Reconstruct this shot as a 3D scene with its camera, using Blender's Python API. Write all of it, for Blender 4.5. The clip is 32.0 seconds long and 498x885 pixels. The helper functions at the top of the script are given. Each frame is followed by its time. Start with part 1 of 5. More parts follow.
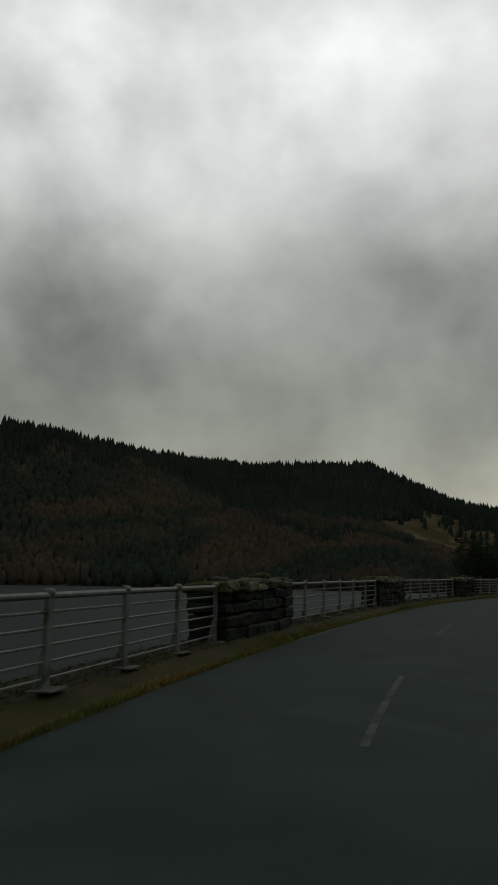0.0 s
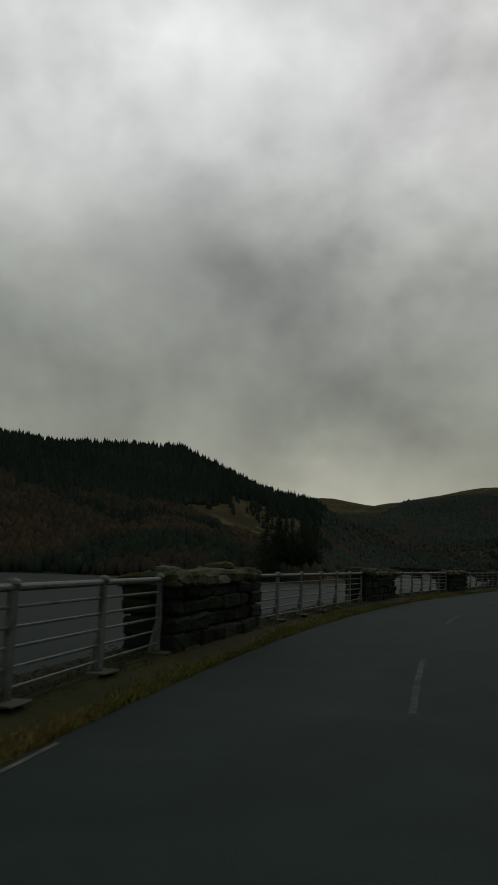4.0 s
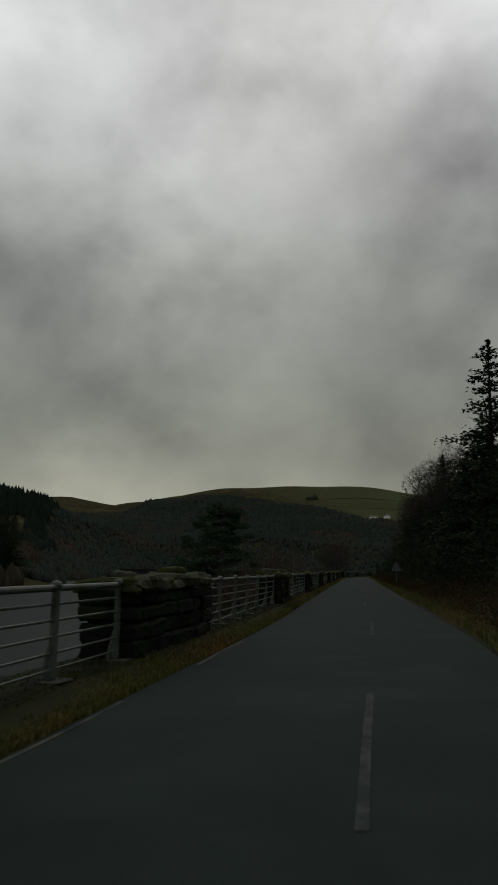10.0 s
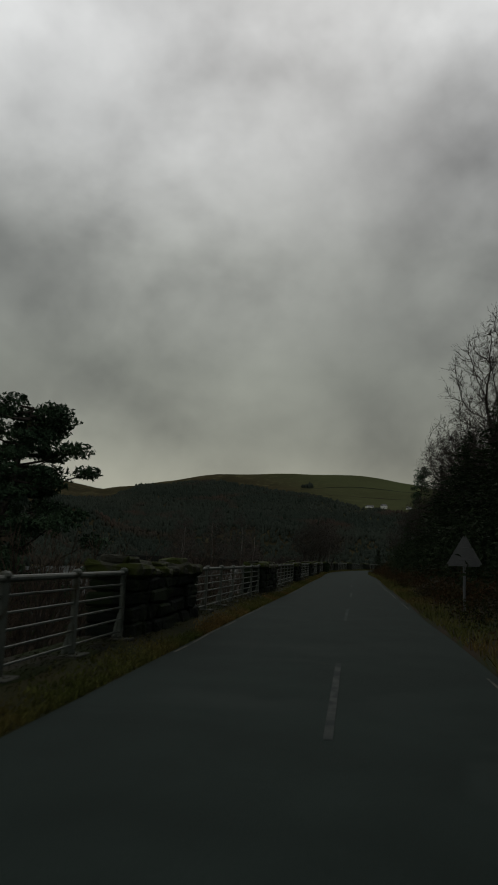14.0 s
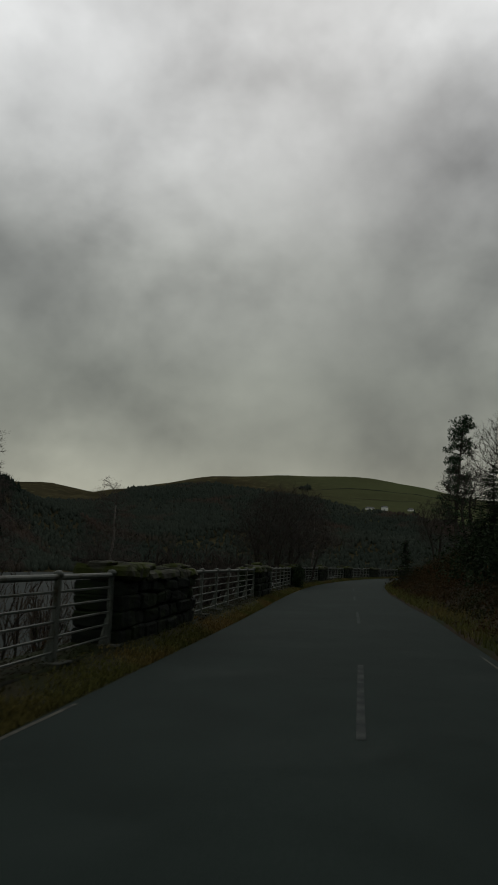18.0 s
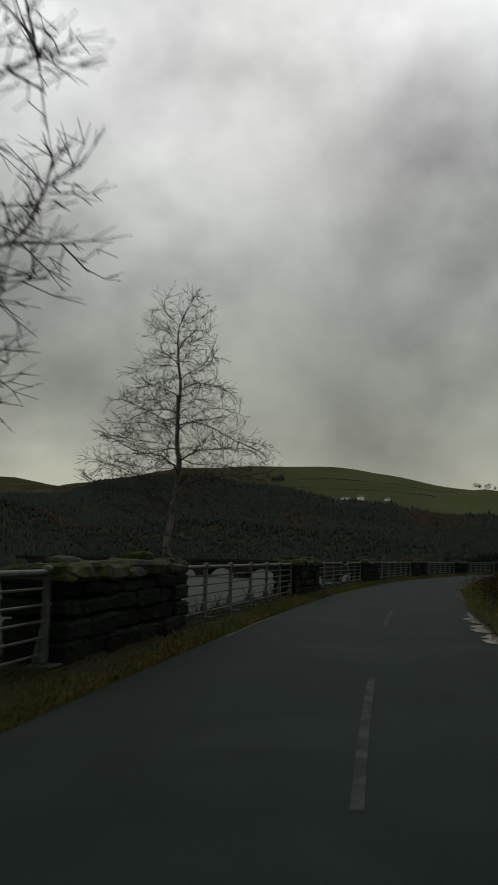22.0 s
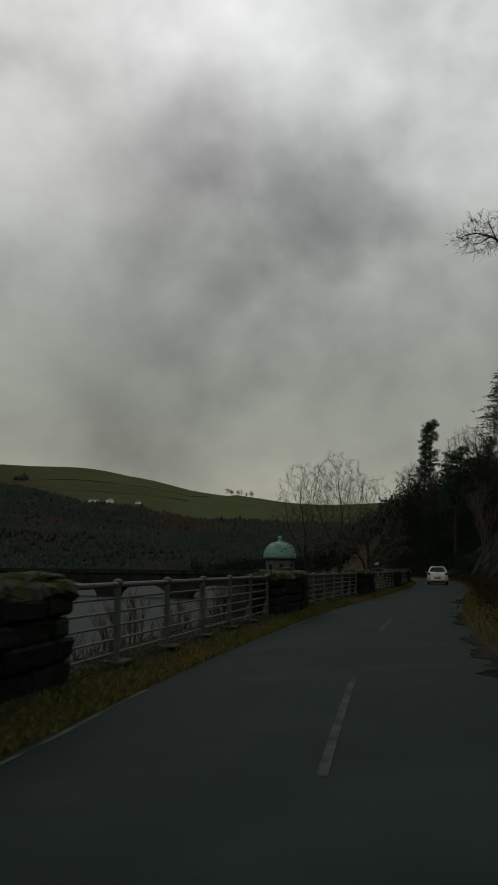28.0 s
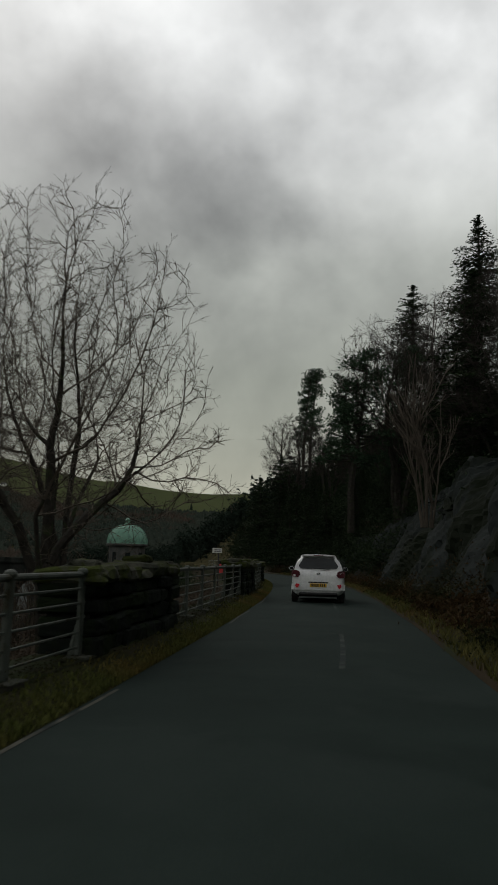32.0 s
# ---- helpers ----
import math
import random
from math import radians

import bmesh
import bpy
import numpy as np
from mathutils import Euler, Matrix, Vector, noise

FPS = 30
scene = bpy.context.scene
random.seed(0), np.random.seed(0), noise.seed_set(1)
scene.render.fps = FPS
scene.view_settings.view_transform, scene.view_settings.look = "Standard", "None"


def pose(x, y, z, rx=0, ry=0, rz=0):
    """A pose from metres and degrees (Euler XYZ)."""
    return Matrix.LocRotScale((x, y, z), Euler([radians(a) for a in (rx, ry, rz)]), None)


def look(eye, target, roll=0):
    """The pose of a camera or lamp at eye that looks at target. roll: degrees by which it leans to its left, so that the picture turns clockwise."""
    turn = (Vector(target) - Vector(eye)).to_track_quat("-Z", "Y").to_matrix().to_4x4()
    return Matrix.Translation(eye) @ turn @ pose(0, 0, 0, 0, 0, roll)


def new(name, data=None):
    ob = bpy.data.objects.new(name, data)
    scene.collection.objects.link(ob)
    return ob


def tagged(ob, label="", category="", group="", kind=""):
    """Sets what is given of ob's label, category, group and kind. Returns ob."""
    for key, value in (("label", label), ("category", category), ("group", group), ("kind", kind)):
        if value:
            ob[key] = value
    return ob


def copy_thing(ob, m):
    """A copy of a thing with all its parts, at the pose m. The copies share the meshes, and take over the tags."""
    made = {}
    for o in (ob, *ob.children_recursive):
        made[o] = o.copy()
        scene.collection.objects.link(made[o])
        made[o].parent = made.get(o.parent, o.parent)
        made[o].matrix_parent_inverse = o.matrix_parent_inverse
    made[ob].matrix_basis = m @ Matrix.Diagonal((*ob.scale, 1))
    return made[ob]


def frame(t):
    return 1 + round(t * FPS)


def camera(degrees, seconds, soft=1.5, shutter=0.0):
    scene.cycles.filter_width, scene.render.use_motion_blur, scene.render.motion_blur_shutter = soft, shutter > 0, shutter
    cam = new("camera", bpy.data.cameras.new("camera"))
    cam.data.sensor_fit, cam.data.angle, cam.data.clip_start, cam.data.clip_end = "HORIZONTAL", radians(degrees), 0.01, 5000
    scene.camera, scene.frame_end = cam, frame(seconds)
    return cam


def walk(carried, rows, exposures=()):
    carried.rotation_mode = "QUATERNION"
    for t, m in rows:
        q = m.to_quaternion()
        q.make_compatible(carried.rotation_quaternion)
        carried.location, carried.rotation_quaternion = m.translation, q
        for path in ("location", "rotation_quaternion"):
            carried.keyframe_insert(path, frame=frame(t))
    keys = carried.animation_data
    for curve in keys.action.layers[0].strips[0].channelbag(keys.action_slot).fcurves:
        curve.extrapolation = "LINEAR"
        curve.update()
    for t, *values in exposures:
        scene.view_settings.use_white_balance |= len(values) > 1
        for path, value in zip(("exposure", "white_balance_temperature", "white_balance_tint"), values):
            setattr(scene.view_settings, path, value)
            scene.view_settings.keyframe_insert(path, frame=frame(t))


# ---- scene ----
from mathutils import noise

cam = camera(36.5, 32.0, soft=1.8, shutter=0.15)
PATH = [  # seconds, x, y, yaw, pitch, roll, height of the eye
    (0.0, 4.32, -12.31, 17.12, 9.74, 0.85, 1.34),
    (0.5, 3.86, -8.48, 16.19, 9.96, 0.98, 1.35),
    (1.0, 3.56, -4.57, 14.32, 9.58, 0.98, 1.36),
    (1.5, 3.40, -0.57, 12.01, 9.69, 0.85, 1.38),
    (2.0, 3.38, 3.59, 9.92, 9.32, 0.54, 1.41),
    (2.5, 3.48, 7.83, 8.19, 9.04, 0.84, 1.39),
    (4.5, 4.98, 25.77, 1.08, 9.00, 2.40, 1.35),
    (5.0, 5.91, 30.64, -1.16, 9.14, 2.91, 1.35),
    (5.5, 7.10, 35.53, -3.51, 8.81, 2.81, 1.33),
    (6.0, 8.54, 40.40, -6.17, 8.14, 3.08, 1.32),
    (6.5, 9.95, 45.24, -8.59, 9.01, 2.21, 1.30),
    (7.0, 11.70, 50.11, -10.67, 8.73, 1.78, 1.28),
    (7.5, 13.73, 55.02, -12.22, 8.78, 0.87, 1.26),
    (8.0, 15.87, 59.99, -13.78, 8.94, 0.13, 1.23),
    (8.5, 18.07, 64.97, -15.15, 9.14, -0.59, 1.25),
    (9.0, 20.39, 69.75, -15.30, 9.04, 0.49, 1.27),
    (9.5, 22.51, 74.27, -15.58, 9.05, 0.83, 1.28),
    (10.0, 24.35, 78.81, -15.94, 9.53, 0.93, 1.30),
    (10.5, 26.42, 83.66, -16.19, 9.33, 0.93, 1.31),
    (11.0, 29.04, 88.74, -15.89, 8.93, 0.75, 1.33),
    (11.5, 31.67, 94.06, -15.73, 8.80, 0.66, 1.35),
    (12.0, 33.98, 99.40, -16.17, 8.67, 0.88, 1.37),
    (12.5, 36.36, 104.59, -16.54, 8.53, 0.60, 1.36),
    (13.0, 38.57, 109.70, -16.43, 8.70, 0.78, 1.35),
    (13.5, 40.90, 114.85, -16.17, 8.62, 1.12, 1.35),
    (14.0, 43.24, 120.01, -16.12, 8.69, 2.23, 1.36),
    (14.5, 45.56, 125.19, -15.82, 8.17, 1.79, 1.35),
    (16.5, 55.14, 146.55, -15.97, 9.05, 2.49, 1.31),
    (17.0, 57.62, 152.07, -16.00, 8.54, 2.85, 1.31),
    (17.5, 60.07, 157.58, -16.15, 9.01, 2.11, 1.31),
    (18.0, 62.49, 163.06, -16.18, 9.04, 1.96, 1.31),
    (18.5, 64.93, 168.52, -15.79, 8.94, 1.85, 1.32),
    (19.0, 67.38, 173.97, -15.68, 9.12, 1.94, 1.32),
    (19.5, 69.83, 179.50, -15.77, 8.86, 2.14, 1.33),
    (20.0, 72.38, 185.36, -15.99, 8.91, 2.79, 1.34),
    (20.5, 74.97, 191.25, -16.15, 8.89, 2.11, 1.32),
    (21.0, 77.59, 196.98, -16.40, 8.97, 1.78, 1.30),
    (21.5, 80.17, 202.43, -17.18, 8.89, 1.40, 1.29),
    (22.0, 82.78, 207.57, -18.13, 8.64, 0.95, 1.27),
    (22.5, 85.30, 212.52, -19.67, 8.64, 1.31, 1.27),
    (23.0, 87.90, 217.33, -20.33, 8.46, 1.37, 1.26),
    (23.5, 90.65, 222.08, -21.11, 8.67, 0.77, 1.24),
    (24.0, 93.50, 226.80, -22.48, 9.25, 0.75, 1.22),
    (24.5, 96.47, 231.50, -24.11, 9.17, 0.96, 1.24),
    (25.0, 99.78, 236.10, -26.06, 8.86, 1.34, 1.25),
    (25.5, 103.04, 240.64, -28.18, 8.51, 1.26, 1.26),
    (27.5, 116.79, 256.88, -34.42, 9.25, 0.36, 1.31),
    (28.0, 120.77, 260.77, -36.47, 9.37, 0.53, 1.31),
    (28.5, 124.62, 264.51, -38.08, 8.66, 0.87, 1.31),
    (29.0, 128.41, 268.09, -38.78, 9.12, 1.94, 1.31),
    (29.5, 132.29, 271.50, -39.47, 8.95, 1.47, 1.31),
    (30.0, 136.19, 274.83, -41.01, 8.69, 2.11, 1.31),
    (30.5, 140.11, 277.97, -42.99, 8.57, 2.23, 1.30),
    (31.0, 144.05, 280.89, -44.45, 8.85, 1.96, 1.30),
    (31.5, 148.00, 283.72, -44.93, 8.69, 1.68, 1.30),
    (32.0, 151.87, 286.67, -45.24, 8.81, 1.56, 1.30),
]


def view(x, y, yaw, pitch, roll, high):
    a, p = radians(yaw), radians(pitch)
    eye = Vector((x, y, high))
    way = Vector((-math.sin(a) * math.cos(p), math.cos(a) * math.cos(p), math.sin(p)))
    return look(eye, eye + way * 10, roll)


EXPOSURES = [(0, 0.15), (2, 0.1), (6, -0.1), (14, -0.12), (18, -0.05), (21, 0.12), (23, 0.28), (24, 0.25), (26, 0.12), (30, 0.05), (32, 0.25)]
walk(cam, [(t, view(x, y, w, p, r, h)) for t, x, y, w, p, r, h in PATH], EXPOSURES)

# ---- sky and sun: an overcast winter afternoon ----
world = bpy.data.worlds.new("overcast_sky")
scene.world = world
world.use_nodes = True
wn, wl = world.node_tree.nodes, world.node_tree.links
wn.clear()


def wmath(op, a, b=0.0, clamp=False):
    n = wn.new("ShaderNodeMath")
    n.operation, n.use_clamp = op, clamp
    for i, v in enumerate((a, b)):
        if isinstance(v, (int, float)):
            n.inputs[i].default_value = v
        else:
            wl.new(v, n.inputs[i])
    return n.outputs[0]


coord = wn.new("ShaderNodeTexCoord")
sep = wn.new("ShaderNodeSeparateXYZ")
wl.new(coord.outputs["Generated"], sep.inputs[0])
up = wmath("MAXIMUM", sep.outputs[2], 0.0)
flat = wn.new("ShaderNodeCombineXYZ")
wl.new(sep.outputs[0], flat.inputs[0])
wl.new(sep.outputs[1], flat.inputs[1])
wl.new(wmath("MULTIPLY", sep.outputs[2], 1.15), flat.inputs[2])
big = wn.new("ShaderNodeTexNoise")
big.inputs["Scale"].default_value, big.inputs["Detail"].default_value = 4.4, 5.0
big.inputs["Roughness"].default_value, big.inputs["Distortion"].default_value = 0.5, 0.12
wl.new(flat.outputs[0], big.inputs["Vector"])
fine = wn.new("ShaderNodeTexNoise")
fine.inputs["Scale"].default_value, fine.inputs["Detail"].default_value = 13.0, 4.0
wl.new(flat.outputs[0], fine.inputs["Vector"])
level = wn.new("ShaderNodeValToRGB")
for p, v in ((0.001, (0.41, 0.39, 0.335)), (0.07, (0.34, 0.337, 0.272)), (0.15, (0.246, 0.251, 0.207)), (0.24, (0.232, 0.242, 0.207)),
             (0.38, (0.343, 0.355, 0.328)), (0.5, (0.56, 0.57, 0.56)), (0.6, (0.7, 0.71, 0.705)), (0.7, (0.5, 0.505, 0.5)), (0.8, (0.3, 0.305, 0.3)), (0.99, (0.24, 0.243, 0.24))):
    e = level.color_ramp.elements.new(p)
    e.color = (*v, 1)
level.color_ramp.elements.remove(level.color_ramp.elements[-1])
level.color_ramp.elements.remove(level.color_ramp.elements[0])
wl.new(up, level.inputs[0])
mixed = wmath("ADD", wmath("MULTIPLY", big.outputs[0], 0.8), wmath("MULTIPLY", fine.outputs[0], 0.2))
swing = wmath("MULTIPLY", wmath("SUBTRACT", mixed, 0.5), 1.75)
gain = wmath("MAXIMUM", wmath("ADD", swing, 1.0), 0.5)
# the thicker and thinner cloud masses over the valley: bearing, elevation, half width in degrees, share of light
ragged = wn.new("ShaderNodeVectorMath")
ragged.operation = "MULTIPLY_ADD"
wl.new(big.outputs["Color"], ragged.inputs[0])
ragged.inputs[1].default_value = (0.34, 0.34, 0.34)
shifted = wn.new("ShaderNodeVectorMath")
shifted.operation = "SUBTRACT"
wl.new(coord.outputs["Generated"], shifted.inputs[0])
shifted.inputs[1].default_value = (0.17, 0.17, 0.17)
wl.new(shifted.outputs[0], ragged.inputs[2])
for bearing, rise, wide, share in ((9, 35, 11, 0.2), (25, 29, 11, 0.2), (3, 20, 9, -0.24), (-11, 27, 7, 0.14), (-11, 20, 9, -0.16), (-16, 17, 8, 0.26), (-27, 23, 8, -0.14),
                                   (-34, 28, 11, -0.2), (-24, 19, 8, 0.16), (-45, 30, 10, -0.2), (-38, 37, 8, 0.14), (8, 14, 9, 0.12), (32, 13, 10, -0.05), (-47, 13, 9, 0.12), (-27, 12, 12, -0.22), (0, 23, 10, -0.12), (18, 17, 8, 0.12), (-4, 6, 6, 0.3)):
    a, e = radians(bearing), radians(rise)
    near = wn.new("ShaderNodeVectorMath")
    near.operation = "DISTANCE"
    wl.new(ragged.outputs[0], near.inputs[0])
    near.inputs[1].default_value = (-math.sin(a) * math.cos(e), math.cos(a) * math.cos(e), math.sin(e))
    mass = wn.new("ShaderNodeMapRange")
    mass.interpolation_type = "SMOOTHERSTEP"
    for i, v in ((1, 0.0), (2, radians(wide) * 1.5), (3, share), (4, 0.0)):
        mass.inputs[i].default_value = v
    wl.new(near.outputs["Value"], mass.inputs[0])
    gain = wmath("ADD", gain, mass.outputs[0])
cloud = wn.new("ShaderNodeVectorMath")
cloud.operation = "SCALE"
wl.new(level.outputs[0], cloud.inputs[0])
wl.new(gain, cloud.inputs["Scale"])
sky = wn.new("ShaderNodeTexSky")
sky.sky_type, sky.sun_disc = "NISHITA", False
sky.sun_elevation, sky.sun_rotation = radians(38), radians(20)
clear = wn.new("ShaderNodeVectorMath")
clear.operation = "SCALE"
wl.new(sky.outputs[0], clear.inputs[0])
clear.inputs["Scale"].default_value = 0.05
layer = wn.new("ShaderNodeMix")
layer.data_type = "RGBA"
layer.inputs[0].default_value = 0.93
wl.new(clear.outputs[0], layer.inputs[6])
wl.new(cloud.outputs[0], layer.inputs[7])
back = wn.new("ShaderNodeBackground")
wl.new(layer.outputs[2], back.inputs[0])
wl.new(back.outputs[0], wn.new("ShaderNodeOutputWorld").inputs[0])

sun_data = bpy.data.lights.new("sun", "SUN")
sun_data.energy, sun_data.angle, sun_data.color = 0.5, radians(30), (1.0, 0.97, 0.92)
sun = new("sun", sun_data)
sun.matrix_world = look((0, 0, 200), (-60, -165, 40))


# ---- materials ----
def material(name, a, b, scale=4.0, rough=0.85, bump=0.3, spots=None, spot_at=0.62, spot_scale=0.6, metal=0.0, per="", vary=0.25,
             fine_scale=None, bump_scale=None, coords="Object", coat=0.0, gloss=0.5):
    """Two colours mixed by noise, a third in patches, and relief; per: 'object' or 'island' varies the brightness piece by piece."""
    m = bpy.data.materials.new(name)
    m.use_nodes = True
    n, l = m.node_tree.nodes, m.node_tree.links
    bsdf = n["Principled BSDF"]
    bsdf.inputs["Metallic"].default_value = metal
    bsdf.inputs["Coat Weight"].default_value = coat
    bsdf.inputs["Specular IOR Level"].default_value = gloss
    tc = n.new("ShaderNodeTexCoord")
    if coords == "World":
        src = n.new("ShaderNodeNewGeometry").outputs["Position"]
    else:
        src = tc.outputs[coords]

    def noise_at(s, detail=5.0, dist=0.0):
        t = n.new("ShaderNodeTexNoise")
        t.inputs["Scale"].default_value, t.inputs["Detail"].default_value, t.inputs["Distortion"].default_value = s, detail, dist
        l.new(src, t.inputs["Vector"])
        return t.outputs[0]

    def spread(v, lo, hi):
        r = n.new("ShaderNodeMapRange")
        r.inputs[1].default_value, r.inputs[2].default_value = lo, hi
        l.new(v, r.inputs[0])
        return r.outputs[0]

    def mix(f, x, y, mode="MIX"):
        k = n.new("ShaderNodeMix")
        k.data_type, k.blend_type = "RGBA", mode
        for s, v in ((0, f), (6, x), (7, y)):
            if isinstance(v, (int, float)):
                k.inputs[s].default_value = v
            elif isinstance(v, tuple):
                k.inputs[s].default_value = (*v, 1)
            else:
                l.new(v, k.inputs[s])
        return k.outputs[2]

    grain = noise_at(scale, 6.0)
    colour = mix(spread(grain, 0.32, 0.68), a, b)
    if spots:
        colour = mix(spread(noise_at(spot_scale, 4.0, 0.6), spot_at - 0.05, spot_at + 0.06), colour, spots)
    small = noise_at(fine_scale or scale * 9, 3.0)
    colour = mix(0.35, colour, mix(spread(small, 0.25, 0.75), (0.55, 0.55, 0.55), (1.3, 1.3, 1.3)), "MULTIPLY")
    if per:
        rnd = n.new("ShaderNodeObjectInfo").outputs["Random"] if per == "object" else n.new("ShaderNodeNewGeometry").outputs["Random Per Island"]
        g = n.new("ShaderNodeMapRange")
        g.inputs[3].default_value, g.inputs[4].default_value = 1 - vary, 1 + vary
        l.new(rnd, g.inputs[0])
        comb = n.new("ShaderNodeCombineColor")
        for i in range(3):
            l.new(g.outputs[0], comb.inputs[i])
        colour = mix(1.0, colour, comb.outputs[0], "MULTIPLY")
    l.new(colour, bsdf.inputs["Base Color"])
    rr = n.new("ShaderNodeMapRange")
    rr.inputs[3].default_value, rr.inputs[4].default_value = max(rough - 0.12, 0.03), min(rough + 0.1, 1)
    l.new(grain, rr.inputs[0])
    l.new(rr.outputs[0], bsdf.inputs["Roughness"])
    if bump:
        bp = n.new("ShaderNodeBump")
        bp.inputs["Strength"].default_value = bump
        bp.inputs["Distance"].default_value = 0.02
        l.new(noise_at(bump_scale or scale * 5, 6.0), bp.inputs["Height"])
        l.new(bp.outputs[0], bsdf.inputs["Normal"])
    return m


ASPHALT = material("asphalt", (0.0135, 0.0215, 0.0185), (0.022, 0.0325, 0.0285), 0.9, 0.9, 0.35, (0.0215, 0.0315, 0.0278), 0.58, 0.5, fine_scale=60, bump_scale=90, gloss=0.05)
LINE = material("worn_road_paint", (0.056, 0.062, 0.058), (0.034, 0.04, 0.038), 5, 0.85, 0.2, (0.026, 0.034, 0.033), 0.5, 2.5, gloss=0.04)
VERGE = material("mossy_turf", (0.016, 0.02, 0.007), (0.03, 0.028, 0.01), 1.2, 0.95, 0.8, (0.028, 0.026, 0.013), 0.55, 0.8, fine_scale=40, gloss=0.04)
SOIL = material("bank_soil", (0.02, 0.016, 0.01), (0.036, 0.026, 0.015), 0.5, 0.95, 0.8, (0.018, 0.024, 0.009), 0.55, 0.3, fine_scale=9, gloss=0.04)
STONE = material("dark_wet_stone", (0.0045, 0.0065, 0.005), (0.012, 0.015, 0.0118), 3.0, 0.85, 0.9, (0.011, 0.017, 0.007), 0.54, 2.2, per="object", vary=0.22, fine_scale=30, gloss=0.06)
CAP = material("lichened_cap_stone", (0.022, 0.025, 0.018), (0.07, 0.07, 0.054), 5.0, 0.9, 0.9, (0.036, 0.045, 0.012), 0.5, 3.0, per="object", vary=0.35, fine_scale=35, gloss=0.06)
MORTAR = material("dark_mortar", (0.01, 0.0105, 0.01), (0.018, 0.018, 0.016), 6, 0.95, 0.5, gloss=0.04)
CONCRETE = material("mossy_rubble", (0.012, 0.013, 0.009), (0.03, 0.028, 0.02), 2.5, 0.95, 0.9, (0.016, 0.022, 0.007), 0.5, 1.2, fine_scale=26, gloss=0.04)
RAIL = material("grey_painted_iron", (0.044, 0.055, 0.046), (0.084, 0.093, 0.078), 6.0, 0.6, 0.2, (0.035, 0.034, 0.02), 0.6, 5.0, gloss=0.2)
WATER = material("reservoir_water", (0.011, 0.017, 0.016), (0.017, 0.0235, 0.022), 0.02, 0.58, 0.4, bump_scale=0.9, fine_scale=0.6, coords="World", gloss=0.02)
TRUNK = material("dark_bark", (0.022, 0.02, 0.017), (0.05, 0.045, 0.038), 8, 0.95, 0.6, (0.04, 0.05, 0.025), 0.6, 3, gloss=0.04)
BIRCH = material("pale_birch_bark", (0.17, 0.155, 0.135), (0.085, 0.075, 0.062), 6, 0.8, 0.3, (0.04, 0.035, 0.03), 0.58, 4)
TWIG = material("dark_bare_twigs", (0.03, 0.027, 0.023), (0.055, 0.047, 0.04), 3, 0.9, 0.0, gloss=0.04)
PALETWIG = material("pale_brown_twigs", (0.08, 0.067, 0.054), (0.12, 0.1, 0.08), 3, 0.9, 0.0, gloss=0.04)
BIRCHTWIG = material("purple_brown_birch_twigs", (0.05, 0.04, 0.036), (0.08, 0.064, 0.056), 3, 0.9, 0.0, gloss=0.04)
SLAB = material("pale_stone_slab", (0.04, 0.044, 0.036), (0.072, 0.074, 0.062), 4, 0.9, 0.4, (0.05, 0.056, 0.035), 0.6, 3, gloss=0.04)
SCRUB = material("brown_scrub", (0.05, 0.04, 0.03), (0.075, 0.058, 0.043), 0.4, 0.95, 0.0, per="island", vary=0.3, gloss=0.04)
NEEDLE = material("dark_needles", (0.014, 0.024, 0.012), (0.028, 0.042, 0.019), 0.8, 0.8, 0.0, per="island", vary=0.45, gloss=0.04)
PINE = material("pine_needles", (0.022, 0.042, 0.024), (0.04, 0.068, 0.036), 0.8, 0.8, 0.0, per="island", vary=0.4, gloss=0.04)
BRACKEN = material("dead_bracken", (0.04, 0.023, 0.011), (0.062, 0.038, 0.016), 0.5, 0.95, 0.0, (0.02, 0.025, 0.01), 0.52, 0.3, per="island", vary=0.45, coords="World", gloss=0.04)
GRASS = material("winter_grass", (0.12, 0.1, 0.034), (0.072, 0.09, 0.024), 0.35, 0.9, 0.0, (0.15, 0.105, 0.038), 0.6, 0.22, per="island", vary=0.35, coords="World", gloss=0.04)
ROCK = material("wet_slate_rock", (0.007, 0.0095, 0.009), (0.025, 0.03, 0.028), 0.9, 0.85, 0.9, (0.008, 0.011, 0.006), 0.5, 0.5, fine_scale=8, bump_scale=5, gloss=0.03)
# far woods: distance haze is put into the colours, raised and greyed
FOREST = material("hazed_far_conifers", (0.0155, 0.0235, 0.0185), (0.023, 0.0325, 0.0245), 0.01, 0.9, 0.0, per="island", vary=0.14, coords="World", gloss=0.0)
LARCH = material("bare_larch_brown", (0.028, 0.027, 0.02), (0.052, 0.039, 0.026), 0.008, 0.95, 0.0, (0.018, 0.026, 0.019), 0.5, 0.009, per="island", vary=0.12, coords="World", gloss=0.0)
WOODS = material("hazed_bare_winter_woods", (0.03, 0.0395, 0.032), (0.041, 0.049, 0.039), 0.008, 0.95, 0.0, (0.057, 0.043, 0.034), 0.6, 0.01, per="island", vary=0.08, coords="World", gloss=0.0)
COPPER = material("green_copper", (0.1, 0.24, 0.17), (0.16, 0.31, 0.23), 1.2, 0.6, 0.2, (0.08, 0.17, 0.13), 0.6, 0.8)
TOWERSTONE = material("tower_stone", (0.07, 0.072, 0.068), (0.12, 0.118, 0.11), 0.8, 0.9, 0.4, (0.05, 0.05, 0.046), 0.6, 0.3, gloss=0.05)
